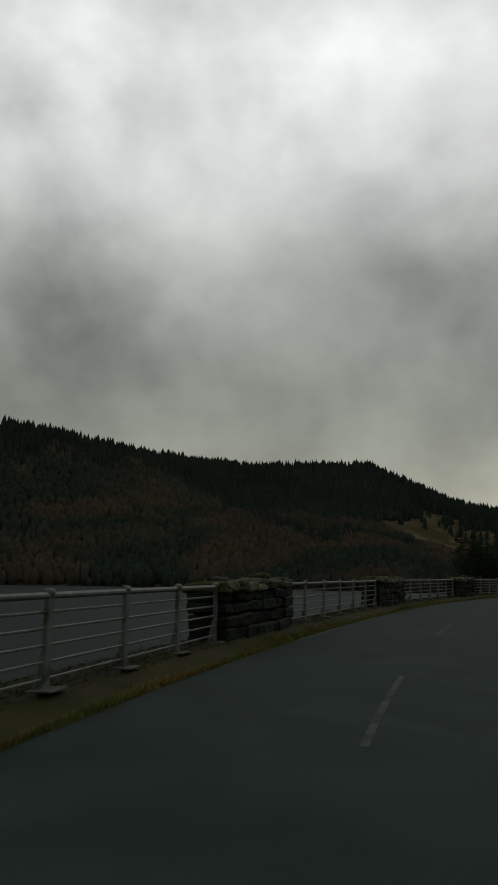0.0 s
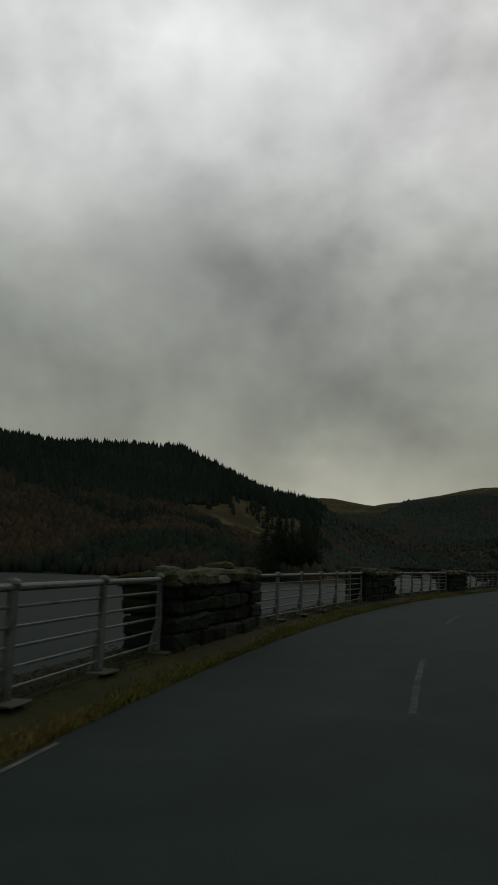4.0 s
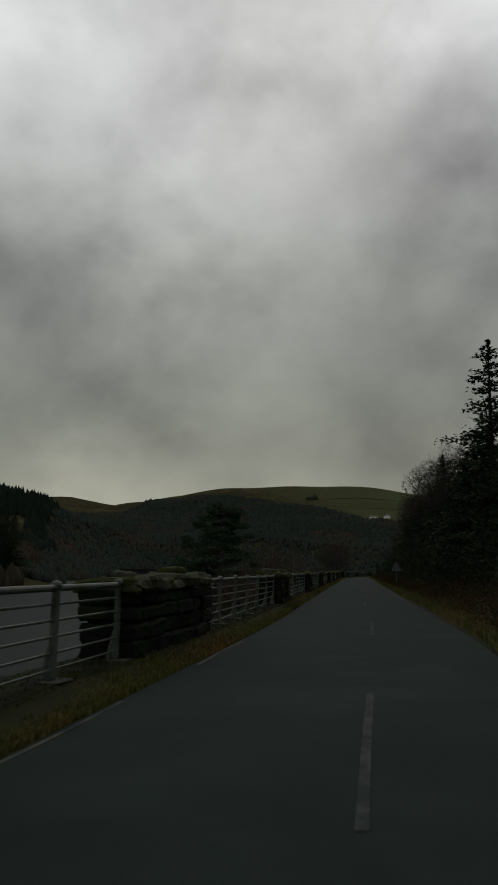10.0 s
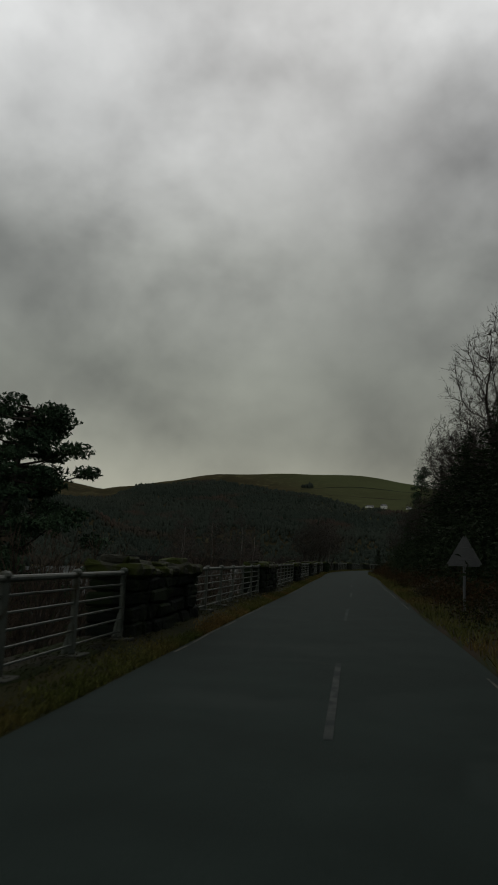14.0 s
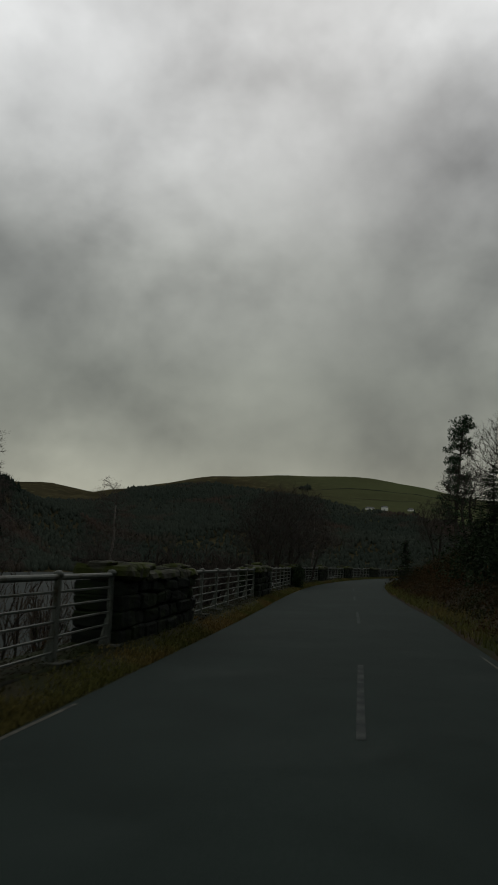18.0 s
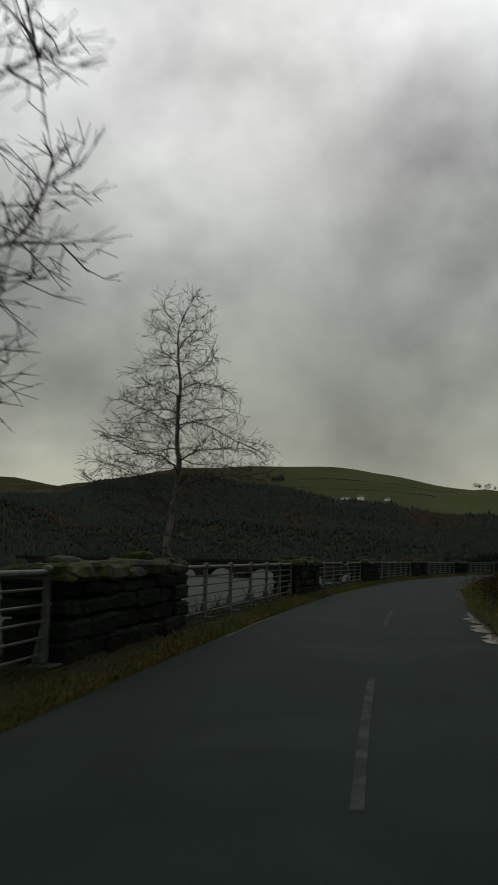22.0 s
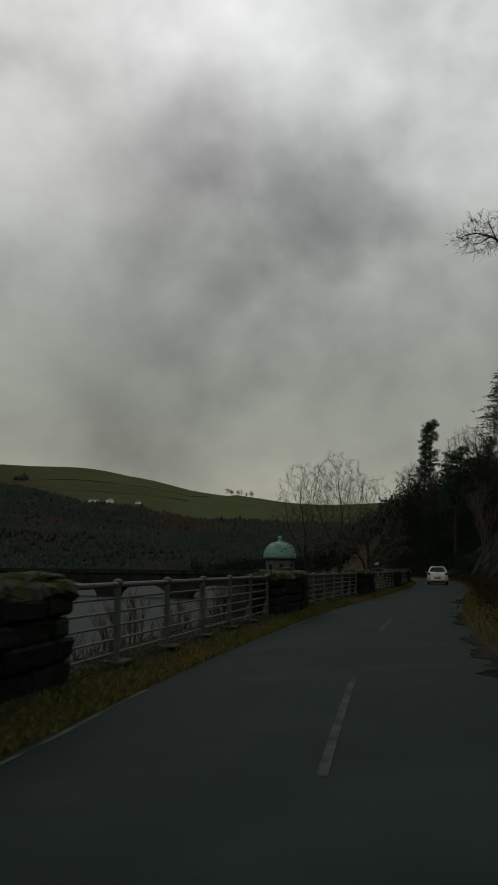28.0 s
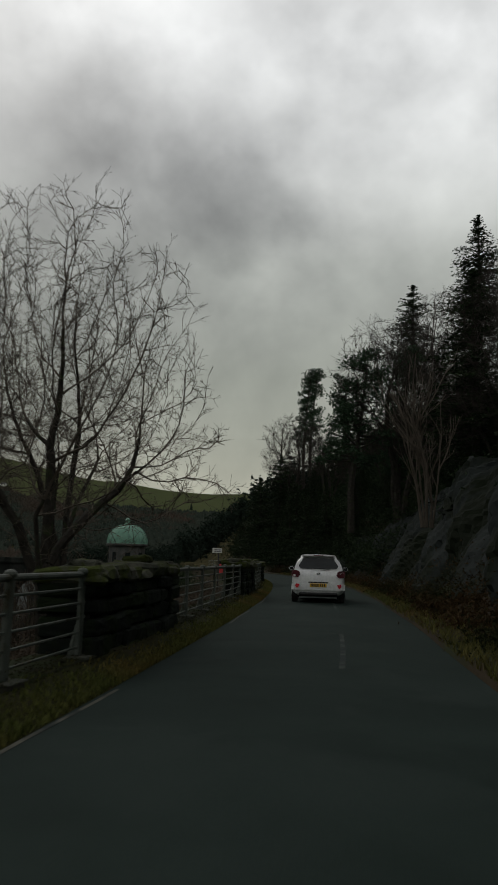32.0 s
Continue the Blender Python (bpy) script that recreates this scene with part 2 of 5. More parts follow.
MASONRY = material("grey_masonry", (0.016, 0.018, 0.016), (0.03, 0.031, 0.028), 0.8, 0.9, 0.4, (0.012, 0.014, 0.012), 0.6, 0.3, gloss=0.05)
WHITE = material("white_render", (0.6, 0.6, 0.58), (0.7, 0.7, 0.67), 1, 0.9, 0.1)
SLATE = material("slate_roof", (0.06, 0.065, 0.07), (0.1, 0.1, 0.105), 1, 0.7, 0.2)
SIGNBACK = material("grey_aluminium", (0.085, 0.09, 0.092), (0.12, 0.125, 0.125), 3, 0.6, 0.05, gloss=0.2)
TRIM = material("silver_trim", (0.28, 0.29, 0.3), (0.36, 0.37, 0.37), 3, 0.45, 0.05, metal=0.6)
EDGELINE = material("worn_edge_paint", (0.105, 0.102, 0.085), (0.06, 0.061, 0.053), 4, 0.85, 0.2, (0.03, 0.036, 0.034), 0.57, 1.5, coords="World", gloss=0.04)
PAINT = material("white_car_paint", (0.72, 0.73, 0.73), (0.78, 0.78, 0.78), 1.5, 0.3, 0.0, coat=0.6)
GLASS = material("dark_car_glass", (0.012, 0.016, 0.017), (0.02, 0.024, 0.025), 2, 0.15, 0.0, gloss=0.2)
BLACK = material("black_plastic", (0.012, 0.012, 0.013), (0.02, 0.02, 0.02), 12, 0.6, 0.1)
TYRE = material("tyre_rubber", (0.012, 0.012, 0.012), (0.02, 0.02, 0.02), 20, 0.85, 0.2)
REDLAMP = material("red_lamp_lens", (0.09, 0.008, 0.014), (0.055, 0.006, 0.01), 12, 0.4, 0.0, gloss=0.2)
REDGLOW = material("bright_red_reflector", (0.62, 0.03, 0.04), (0.5, 0.02, 0.03), 9, 0.2, 0.0)
PLATE = material("yellow_plate", (0.72, 0.42, 0.02), (0.62, 0.36, 0.02), 9, 0.4, 0.0)
CHROME = material("chrome", (0.6, 0.6, 0.6), (0.5, 0.5, 0.5), 9, 0.15, 0.0, metal=1.0)
RED = material("red_paint", (0.5, 0.03, 0.03), (0.4, 0.03, 0.03), 5, 0.5, 0.0)

# moor and meadow: green on the far fields, brown on the moor and clearings, by place
def ground_material():
    m = material("hill_pasture", (0.032, 0.029, 0.017), (0.052, 0.046, 0.025), 0.02, 0.95, 0.0, (0.072, 0.066, 0.034), 0.6, 0.05, fine_scale=0.12, coords="World", gloss=0.0)
    n, l = m.node_tree.nodes, m.node_tree.links
    bsdf = n["Principled BSDF"]
    brown = bsdf.inputs["Base Color"].links[0].from_socket
    where = n.new("ShaderNodeNewGeometry").outputs["Position"]
    sep_ = n.new("ShaderNodeSeparateXYZ")
    l.new(where, sep_.inputs[0])
    soft = n.new("ShaderNodeTexNoise")
    soft.inputs["Scale"].default_value, soft.inputs["Detail"].default_value = 0.004, 5.0
    l.new(where, soft.inputs["Vector"])
    shift = n.new("ShaderNodeMath")
    shift.operation = "MULTIPLY_ADD"
    l.new(soft.outputs[0], shift.inputs[0])
    shift.inputs[1].default_value = 500.0
    l.new(sep_.outputs[0], shift.inputs[2])
    far = n.new("ShaderNodeMapRange")
    far.inputs[1].default_value, far.inputs[2].default_value = 700.0, 980.0
    l.new(shift.outputs[0], far.inputs[0])
    tone = n.new("ShaderNodeTexNoise")
    tone.inputs["Scale"].default_value, tone.inputs["Detail"].default_value = 0.011, 6.0
    l.new(where, tone.inputs["Vector"])
    green = n.new("ShaderNodeMix")
    green.data_type = "RGBA"
    green.inputs[6].default_value, green.inputs[7].default_value = (0.05, 0.06, 0.028, 1), (0.074, 0.084, 0.04, 1)
    l.new(tone.outputs[0], green.inputs[0])
    both = n.new("ShaderNodeMix")
    both.data_type = "RGBA"
    l.new(far.outputs[0], both.inputs[0])
    l.new(brown, both.inputs[6])
    l.new(green.outputs[2], both.inputs[7])
    l.new(both.outputs[2], bsdf.inputs["Base Color"])
    return m


MOOR = ground_material()

# ---- plan: the line of the lakeside parapet, one heading for each bay ----
BAY, PIER = 15.52, 4.6
FIRST = -2
HEADINGS = [14.1, 7.0, 0.0, -4.5, -11.3, -18.7, -24.1, -24.6, -26.2, -23.8, -24.1, -23.9, -24.5, -23.7, -24.4, -23.2, -25.0, -29.0,
            -31.9, -36.5, -42.0, -46.0, -50.7, -53.9, -52.2, -50.5, -47.0, -41.0, -36.0, -34.0, -36.0, -40.0]
LAST = FIRST + len(HEADINGS) - 1
STEPS = 8
us = np.arange((len(HEADINGS) - 1) * STEPS + 1) / STEPS
hd = np.radians(np.interp(us, np.arange(len(HEADINGS)), HEADINGS))
mid = (hd[1:] + hd[:-1]) / 2
lx = np.concatenate([[0], np.cumsum(-np.sin(mid))]) * BAY / STEPS
ly = np.concatenate([[0], np.cumsum(np.cos(mid))]) * BAY / STEPS
lx, ly = lx - lx[-FIRST * STEPS], ly - ly[-FIRST * STEPS]
ks = us + FIRST


def along(k, off=0.0):
    """The point at bay k, off metres to the right of the parapet's line."""
    h = np.interp(k, ks, hd)
    return np.interp(k, ks, lx) + off * np.cos(h), np.interp(k, ks, ly) + off * np.sin(h)


def heading(k):
    return float(np.interp(k, ks, hd))


def spot(k, off, z=0.0, turn=0.0):
    x, y = along(k, off)
    return Matrix.Translation((float(x), float(y), z)) @ Matrix.Rotation(heading(k) + turn, 4, "Z")


fk = np.arange(FIRST, LAST + 0.001, 0.05)
fx, fy = along(fk)
fh = np.interp(fk, ks, hd)


def road_place(x, y):
    """Bay, offset across the line and distance from it, of points of the plan."""
    x, y = np.atleast_1d(np.asarray(x, float)), np.atleast_1d(np.asarray(y, float))
    k, o, r = np.empty(len(x)), np.empty(len(x)), np.empty(len(x))
    for i in range(0, len(x), 4000):
        s = slice(i, i + 4000)
        j = np.argmin((x[s, None] - fx) ** 2 + (y[s, None] - fy) ** 2, axis=1)
        dx, dy = x[s] - fx[j], y[s] - fy[j]
        k[s], o[s], r[s] = fk[j], dx * np.cos(fh[j]) + dy * np.sin(fh[j]), np.hypot(dx, dy)
    return k, o, r


def wave(x, y, s, seed=0.0):
    """Cheap smooth noise, about -1 to 1."""
    a = np.sin(x / s * 1.7 + seed) * np.cos(y / s * 1.3 - seed * 1.3)
    b = np.sin(x / s * 3.1 - y / s * 2.3 + seed * 2.1) * 0.5
    c = np.sin(x / s * 5.3 + y / s * 6.1 + seed * 3.7) * 0.25
    return (a + b + c) / 1.4


WATER_Z = -8.0
ROAD_L = 0.55


def road_edge(k):
    return 5.05 + 0.3 * np.exp(-((k - 12.7) / 1.3) ** 2) - 0.5 * np.clip((k - 18.5) / 2, 0, 1) + 0.025 * np.sin(k * 9)


def bank(k, off):
    """Height of the slope on the right of the road."""
    o = np.maximum(off - road_edge(k) - 0.5, 0)
    steep = np.interp(k, [-2, 3, 4.5, 10, 12, 14.8, 16, 18.6, 20, 21.5, 30], [0.15, 0.15, 0.5, 0.55, 0.55, 0.5, 0.22, 0.22, 0.5, 0.75, 0.75])
    rise = steep * o * (1 - np.exp(-o / 2.0))
    return 0.03 + np.minimum(rise, 14 + rise * 0.28) + 0.35 * wave(k * BAY, off, 5.0, 1.0) * np.clip(o / 3, 0, 1)


def shore_slope(k, off):
    """Height of the slope on the lake side; off is negative."""
    o = np.maximum(-off - 0.6, 0)
    broad = np.interp(k, [-2, 6, 9, 10.5, 13, 15, 18, 21, 23, 31], [0.42, 0.42, 0.3, 0.2, 0.24, 0.36, 0.38, 0.28, 0.2, 0.2])
    return -0.9 - o * broad - 0.5 * np.maximum(o - 13, 0) + 0.3 * wave(k * BAY, off, 6.0, 4.0) * np.clip(o / 3, 0, 1)


SHORE = np.array([(-800, -300), (-560, 80), (-380, 300), (-240, 390), (-120, 410), (-30, 398), (22, 382), (44, 425), (38, 470), (34, 540), (70, 620), (160, 660),
                  (260, 620), (310, 540), (300, 470), (290, 420)], float)
WEST = np.array([(-1100, 100, 140), (-640, 420, 128), (-397, 561, 123), (-347, 707, 121), (-259, 849, 121), (-135, 978, 139), (-74, 985, 108), (-31, 987, 88),
                 (40, 1010, 74), (110, 1010, 48)], float)
NORTH = np.array([(-500, 1900, 180), (-17, 1772, 153), (100, 1780, 153), (179, 1770, 140), (262, 1762, 135), (315, 1653, 155), (422, 1631, 172), (636, 1562, 179), (736, 1516, 172),
                  (794, 1486, 163), (857, 1449, 144), (986, 1439, 135), (1109, 1338, 119), (1400, 1000, 140), (1700, 300, 160)], float)


def to_line(x, y, line):
    """Distance to a polyline and the height interpolated along it."""
    best, val = np.full(len(x), 1e9), np.zeros(len(x))
    for a, b in zip(line[:-1], line[1:]):
        d = b[:2] - a[:2]
        t = np.clip(((x - a[0]) * d[0] + (y - a[1]) * d[1]) / (d @ d), 0, 1)
        r = np.hypot(x - a[0] - t * d[0], y - a[1] - t * d[1])
        near = r < best
        best[near] = r[near]
        if len(a) > 2:
            val[near] = (a[2] + t * (b[2] - a[2]))[near]
    return best, val


LAKE = np.array([*SHORE, (262, 400)] + [tuple(float(v) for v in along(k, -14.0)) for k in (27, 24, 21, 18, 15, 12, 9, 6, 3, 0, -2)] + [(60, -400), (-500, -700)], float)


def in_lake(x, y):
    inside = np.zeros(len(x), bool)
    for (x0, y0), (x1, y1) in zip(LAKE, np.roll(LAKE, -1, axis=0)):
        cross = (y0 > y) != (y1 > y)
        with np.errstate(divide="ignore", invalid="ignore"):
            xi = (x1 - x0) * (y - y0) / (y1 - y0) + x0
        inside ^= cross & (x < xi)
    return inside


def terrain(x, y):
    x, y = np.asarray(x, float), np.asarray(y, float)
    k, off, away = road_place(x, y)
    shore, _ = to_line(x, y, SHORE)
    rw, zw = to_line(x, y, WEST)
    rn, zn = to_line(x, y, NORTH)
    w = WATER_Z + (zw - WATER_Z) * (shore / (shore + rw)) ** 1.1
    n = WATER_Z + (zn - WATER_Z) * (shore / (shore + rn)) ** 1.55
    east = np.clip((x - 120) / 300, 0, 1)
    far = np.maximum(w * (1 - east) - 20 * east, n) + wave(x, y, 90, 2.0) * np.clip(shore / 150, 0, 1) * 3.0
    slope = np.minimum(bank(k, off), 75)
    reach = np.clip((away - 130) / 250, 0, 1)
    z = np.where(off > 0, slope * (1 - reach) + np.maximum(slope, far) * reach, np.where(in_lake(x, y), -12.0, far))
    # the upper reservoir behind the viaduct
    arm = ((x - 235) / 125) ** 2 + ((y - 770) / 165) ** 2 + 0.15 * wave(x, y, 60, 5.0)
    rise = np.clip((arm - 1) / 2.0, 0, 1)
    z = np.where((off <= 0) | (away > 200), np.minimum(z, WATER_Z - 2 + (np.maximum(z, WATER_Z) - WATER_Z + 2) * rise ** 0.8), z)
    z = np.where((off <= 0) & (away < 24), shore_slope(k, np.minimum(off, -0.1)), z)
    # the sheet dips under the road and the two slopes that lie on it
    under = (off > -23) & (off < 57) & (away < 58) & (k > FIRST + 0.2) & (k < LAST - 0.2)
    return np.where(under, z - 2.5, z)


# ---- mesh helpers ----
def mesh_object(name, verts, faces, mat, smooth=False):
    me = bpy.data.meshes.new(name)
    me.from_pydata([tuple(v) for v in verts], [], [tuple(f) for f in faces])
    if mat:
        me.materials.append(mat)
    if smooth:
        me.polygons.foreach_set("use_smooth", [True] * len(me.polygons))
    me.update()
    return new(name, me)


def part(name, bm, mat, parent, label=""):
    me = bpy.data.meshes.new(name)
    bm.to_mesh(me)
    bm.free()
    me.materials.append(mat)
    ob = new(name, me)
    ob.parent = parent
    return tagged(ob, label)


def box(sx, sy, sz, x=0, y=0, z=0, bevel=0.0, rough=0.0, seg=1, worn=0.0):
    """A block centred in x and y, standing on z; rough moves its corners."""
    bm = bmesh.new()
    bmesh.ops.create_cube(bm, size=1, matrix=Matrix.Translation((x, y, z + sz / 2)) @ Matrix.Diagonal((sx, sy, sz, 1)))
    if rough:
        for v in bm.verts:
            v.co += Vector((random.uniform(-rough, rough), random.uniform(-rough, rough), random.uniform(-rough, rough)))
    if worn:
        # a rough-hewn stone: knocked-off corners and an uneven face
        bmesh.ops.bevel(bm, geom=list(bm.edges), offset=min(worn * 1.6, min(sx, sy, sz) * 0.25), segments=1, affect="EDGES")
        bmesh.ops.subdivide_edges(bm, edges=[e for e in bm.edges if e.calc_length() > 0.12], cuts=3, use_grid_fill=True)
        bm.normal_update()
        for v in bm.verts:
            v.co += v.normal * (noise.noise(v.co * 5 + Vector((sx, sy * 7, sz * 9))) * worn * 1.1 + random.uniform(-0.35, 0.35) * worn)
    if bevel:
        bmesh.ops.bevel(bm, geom=list(bm.edges), offset=bevel, segments=seg, affect="EDGES")
    return bm


def rod(a, b, r0, r1=None, sides=8, bm=None):
    bm = bm or bmesh.new()
    a, b = Vector(a), Vector(b)
    d = b - a
    m = Matrix.Translation((a + b) / 2) @ d.to_track_quat("Z", "Y").to_matrix().to_4x4()
    bmesh.ops.create_cone(bm, cap_ends=True, segments=sides, radius1=r0, radius2=r0 if r1 is None else r1, depth=d.length, matrix=m)
    return bm


def sheet(us_, vs_, place, name, mat, smooth=True):
    """A grid over two lists of parameters; place gives x, y, z arrays."""
    u, v = np.meshgrid(us_, vs_, indexing="ij")
    x, y, z = place(u.ravel(), v.ravel())
    nv = len(vs_)
    i = (np.arange(len(us_) - 1)[:, None] * nv + np.arange(nv - 1)[None, :]).ravel()
    faces = np.stack([i, i + nv, i + nv + 1, i + 1], 1)
    return mesh_object(name, np.stack([x, y, z], 1).tolist(), faces.tolist(), mat, smooth)


def tubes(segs, sides=3):
    """Verts and faces of many tapered tubes; rows of a, b, r0, r1."""
    s = np.asarray(segs, float)
    a, b, r0, r1 = s[:, :3], s[:, 3:6], s[:, 6], s[:, 7]
    d = b - a
    d /= np.linalg.norm(d, axis=1, keepdims=True) + 1e-9
    ref = np.where(np.abs(d[:, 2:3]) < 0.9, [[0, 0, 1.0]], [[1.0, 0, 0]])
    p = np.cross(d, ref)
    p /= np.linalg.norm(p, axis=1, keepdims=True)
    q = np.cross(d, p)
    rings = []
    for c, r in ((a, r0), (b, r1)):
        for i in range(sides):
            w = 2 * math.pi * i / sides
            rings.append(c + (p * math.cos(w) + q * math.sin(w)) * r[:, None])
    v = np.stack(rings, 1).reshape(-1, 3)
    base = np.arange(len(s))[:, None] * 2 * sides
    faces = [np.concatenate([base + i, base + (i + 1) % sides, base + sides + (i + 1) % sides, base + sides + i], 1) for i in range(sides)]
    return v, np.concatenate(faces)


def child(name, verts, faces, mat, parent, label="", smooth=False):
    ob = mesh_object(name, verts, faces, mat, smooth)
    ob.parent = parent
    return tagged(ob, label)


def moved(ob, m):
    ob.matrix_basis = m
    return ob

# ---- ground, water, road ----
rings = np.concatenate([[2.0], np.geomspace(12, 4700, 150)])
turns = np.linspace(0, 2 * math.pi, 421)


def ground_place(r, a):
    x, y = 85 + r * np.cos(a), 190 + r * np.sin(a)
    z = np.concatenate([terrain(x[i:i + 8000], y[i:i + 8000]) for i in range(0, len(x), 8000)])
    return x, y, z


ground = tagged(sheet(rings, turns, ground_place, "ground", MOOR), "brown moor and green winter pasture on rolling hills", "ground", kind="structure")
water = tagged(sheet(np.linspace(-1200, 420, 20), np.linspace(-900, 1000, 20), lambda x, y: (x, y, x * 0 + WATER_Z), "water", WATER),
               "grey rippled reservoir water under an overcast sky", "reservoir", kind="structure")
kk = np.arange(FIRST + 0.02, LAST - 0.02, 0.06)


def strip(name, offs, height, mat, step=kk):
    def place(k, o):
        x, y = along(k, o)
        return x, y, height(k, o)
    return sheet(step, offs, place, name, mat)


def road_place_z(k, v):
    return 0.035 * (1 - (2 * v - 1) ** 2) - 0.01


def road_sheet(k, v):
    x, y = along(k, ROAD_L - 0.12 + v * (road_edge(k) + 0.12 - ROAD_L))
    return x, y, road_place_z(k, v)


road = tagged(sheet(kk, np.linspace(0, 1, 9), road_sheet, "road", ASPHALT), "narrow damp dark asphalt road with worn markings", "road", kind="structure")


def bank_sheet(k, v):
    off = road_edge(k) - 0.05 + 56 * v ** 1.9
    x, y = along(k, off)
    z = np.where(v < 0.001, -0.06, np.maximum(bank(k, off), 0.02 + 0.05 * np.clip(v * 20, 0, 1)))
    return x, y, z


tagged(sheet(kk, np.linspace(0, 1, 40), bank_sheet, "ground_bank", SOIL), "steep bank of dark soil, moss and dead bracken", "bank", kind="structure")
tagged(strip("ground_shore", -np.concatenate([[0.55, 0.62], 0.7 + 24 * np.linspace(0, 1, 22) ** 1.5]), lambda k, o: np.where(o > -0.6, 0.02, shore_slope(k, o)), SOIL),
       "earth slope falling from the parapet to the water", "bank", kind="structure")
tagged(strip("ground_verge", np.array([0.66, 0.56, 0.46, 0.34, 0.2, 0.1]),
             lambda k, o: np.interp(o, [0.1, 0.3, 0.5, 0.66], [0.19, 0.12, 0.045, -0.015]) + 0.02 * wave(k * BAY, o, 0.5) * (o < 0.5), VERGE, np.arange(FIRST + 0.02, LAST - 0.02, 0.03)),
       "mossy grass verge below the parapet", "verge", kind="structure")
tagged(strip("pavement_plinth", np.array([0.16, 0.155, -0.54, -0.56]), lambda k, o: np.where((o > 0.158) | (o < -0.55), -0.3, 0.19), CONCRETE),
       "low dark plinth of mossy rubble under the parapet", "plinth", kind="structure")


def edge_line(k, v):
    off = 0.66 + 0.045 * v + 0.02 * np.sin(k * 23)
    x, y = along(k, off)
    return x, y, road_place_z(k, (off - ROAD_L + 0.12) / (road_edge(k) + 0.12 - ROAD_L)) + 0.004


random.seed(2)
for k in np.arange(FIRST + 0.1, LAST - 0.6, 0.42):
    if random.random() < 0.72:
        tagged(sheet(np.linspace(k, k + random.uniform(0.2, 0.4), 8), np.array([0, 1.0]), edge_line, "road_edge_line", EDGELINE), "thin worn white line along the road edge", "road marking", kind="structure")
    if 5 < k < 12 and random.random() < 0.7:
        tagged(sheet(np.linspace(k, k + random.uniform(0.2, 0.4), 8), np.array([0, 1.0]), lambda a, v: (*along(a, road_edge(a) - 0.2 + 0.04 * v), road_place_z(a, 1 - (0.2 - 0.04 * v) / 4.6) + 0.004), "road_edge_line", EDGELINE),
               "thin worn white line along the road edge", "road marking", kind="structure")
dash_k = [7.95 - 0.76 * i for i in range(12, 0, -1)] + [7.95 + 0.76 * i for i in range(10)] + [15.5 + 0.73 * i for i in range(14)]


def crown_line(k):
    return np.interp(k, [0, 5, 8, 11, 13.5, 14.8, 18, 21, 22.2, 24], [3.2, 3.1, 2.9, 3.12, 3.4, 3.15, 2.9, 2.62, 2.9, 2.9])


for k in (d for d in dash_k if not 16.2 < d < 18.4):
    tagged(sheet(np.linspace(k, k + 4.4 / BAY, 6), np.array([0, 1.0]), lambda a, v: (*along(a, crown_line(a) + 0.075 * v), road_place_z(a, (crown_line(a) + 0.075 * v - 0.43) / (road_edge(a) - 0.43)) + 0.005), "road_dash", LINE),
           "worn white centre dash on the asphalt", "road marking", "centre dashes", "structure")

# ---- railings between the stone piers ----
SPAN = BAY - PIER


def railing(dented=False):
    top = tagged(new("railing"), "grey painted iron railing with six bars, weathered", "railing", "railings of the parapet")
    for i in range(6):
        y = SPAN - 0.08 - i * 1.86
        bm = box(0.05, 0.125, 0.9, 0, y, 0.2, 0.012)
        bmesh.ops.create_cone(bm, cap_ends=True, segments=8, radius1=0.05, radius2=0.03, depth=0.34, matrix=Matrix.Translation((-0.05, y, 0.36)) @ Matrix.Rotation(0.16, 4, "Y"))
        post = part("post", bm, RAIL, top)
        part("base_plate", box(0.25, 0.38, 0.03, 0.03, y, 0.18, 0.008, 0.014), SLAB, post, "pale stone base slab")
        kn = bmesh.new()
        bmesh.ops.create_uvsphere(kn, u_segments=10, v_segments=6, radius=0.062, matrix=Matrix.Translation((0, y, 1.115)) @ Matrix.Diagonal((1, 1, 0.75, 1)))
        part("knob", kn, RAIL, post)
    if dented:
        # struck once: the rail sags between two posts
        y = SPAN - 0.08 - 2.45 * 1.86
        line = [(-0.06, 1.085), (y - 1.0, 1.085), (y - 0.45, 1.06), (y - 0.12, 1.0), (y + 0.1, 0.995), (y + 0.5, 1.045), (y + 0.95, 1.085), (SPAN + 0.06, 1.085)]
        bm = bmesh.new()
        for (y0, z0), (y1, z1) in zip(line[:-1], line[1:]):
            rod((0, y0, z0), (0, y1, z1), 0.034, sides=10, bm=bm)
        part("top_rail", bm, RAIL, top, "top rail bent down between two posts")
    else:
        part("top_rail", rod((0, -0.06, 1.085), (0, SPAN + 0.06, 1.085), 0.034, sides=10), RAIL, top)
    for i in range(5):
        z = 0.93 - i * 0.158
        part("bar", rod((0, -0.06, z), (0, SPAN + 0.06, z), 0.0145, sides=6), RAIL, top)
    return top


def chord(k0, k1):
    (x0, y0), (x1, y1) = along(k0), along(k1)
    return Matrix.Translation((float(x0), float(y0), 0)) @ Matrix.Rotation(math.atan2(-(x1 - x0), y1 - y0), 4, "Z")


first_rail = railing()
moved(first_rail, chord(FIRST + PIER / BAY, FIRST + 1))
for k in range(FIRST + 1, 27):
    if k != 16:
        copy_thing(first_rail, chord(k + PIER / BAY, k + 1))
moved(railing(True), chord(16 + PIER / BAY, 17))


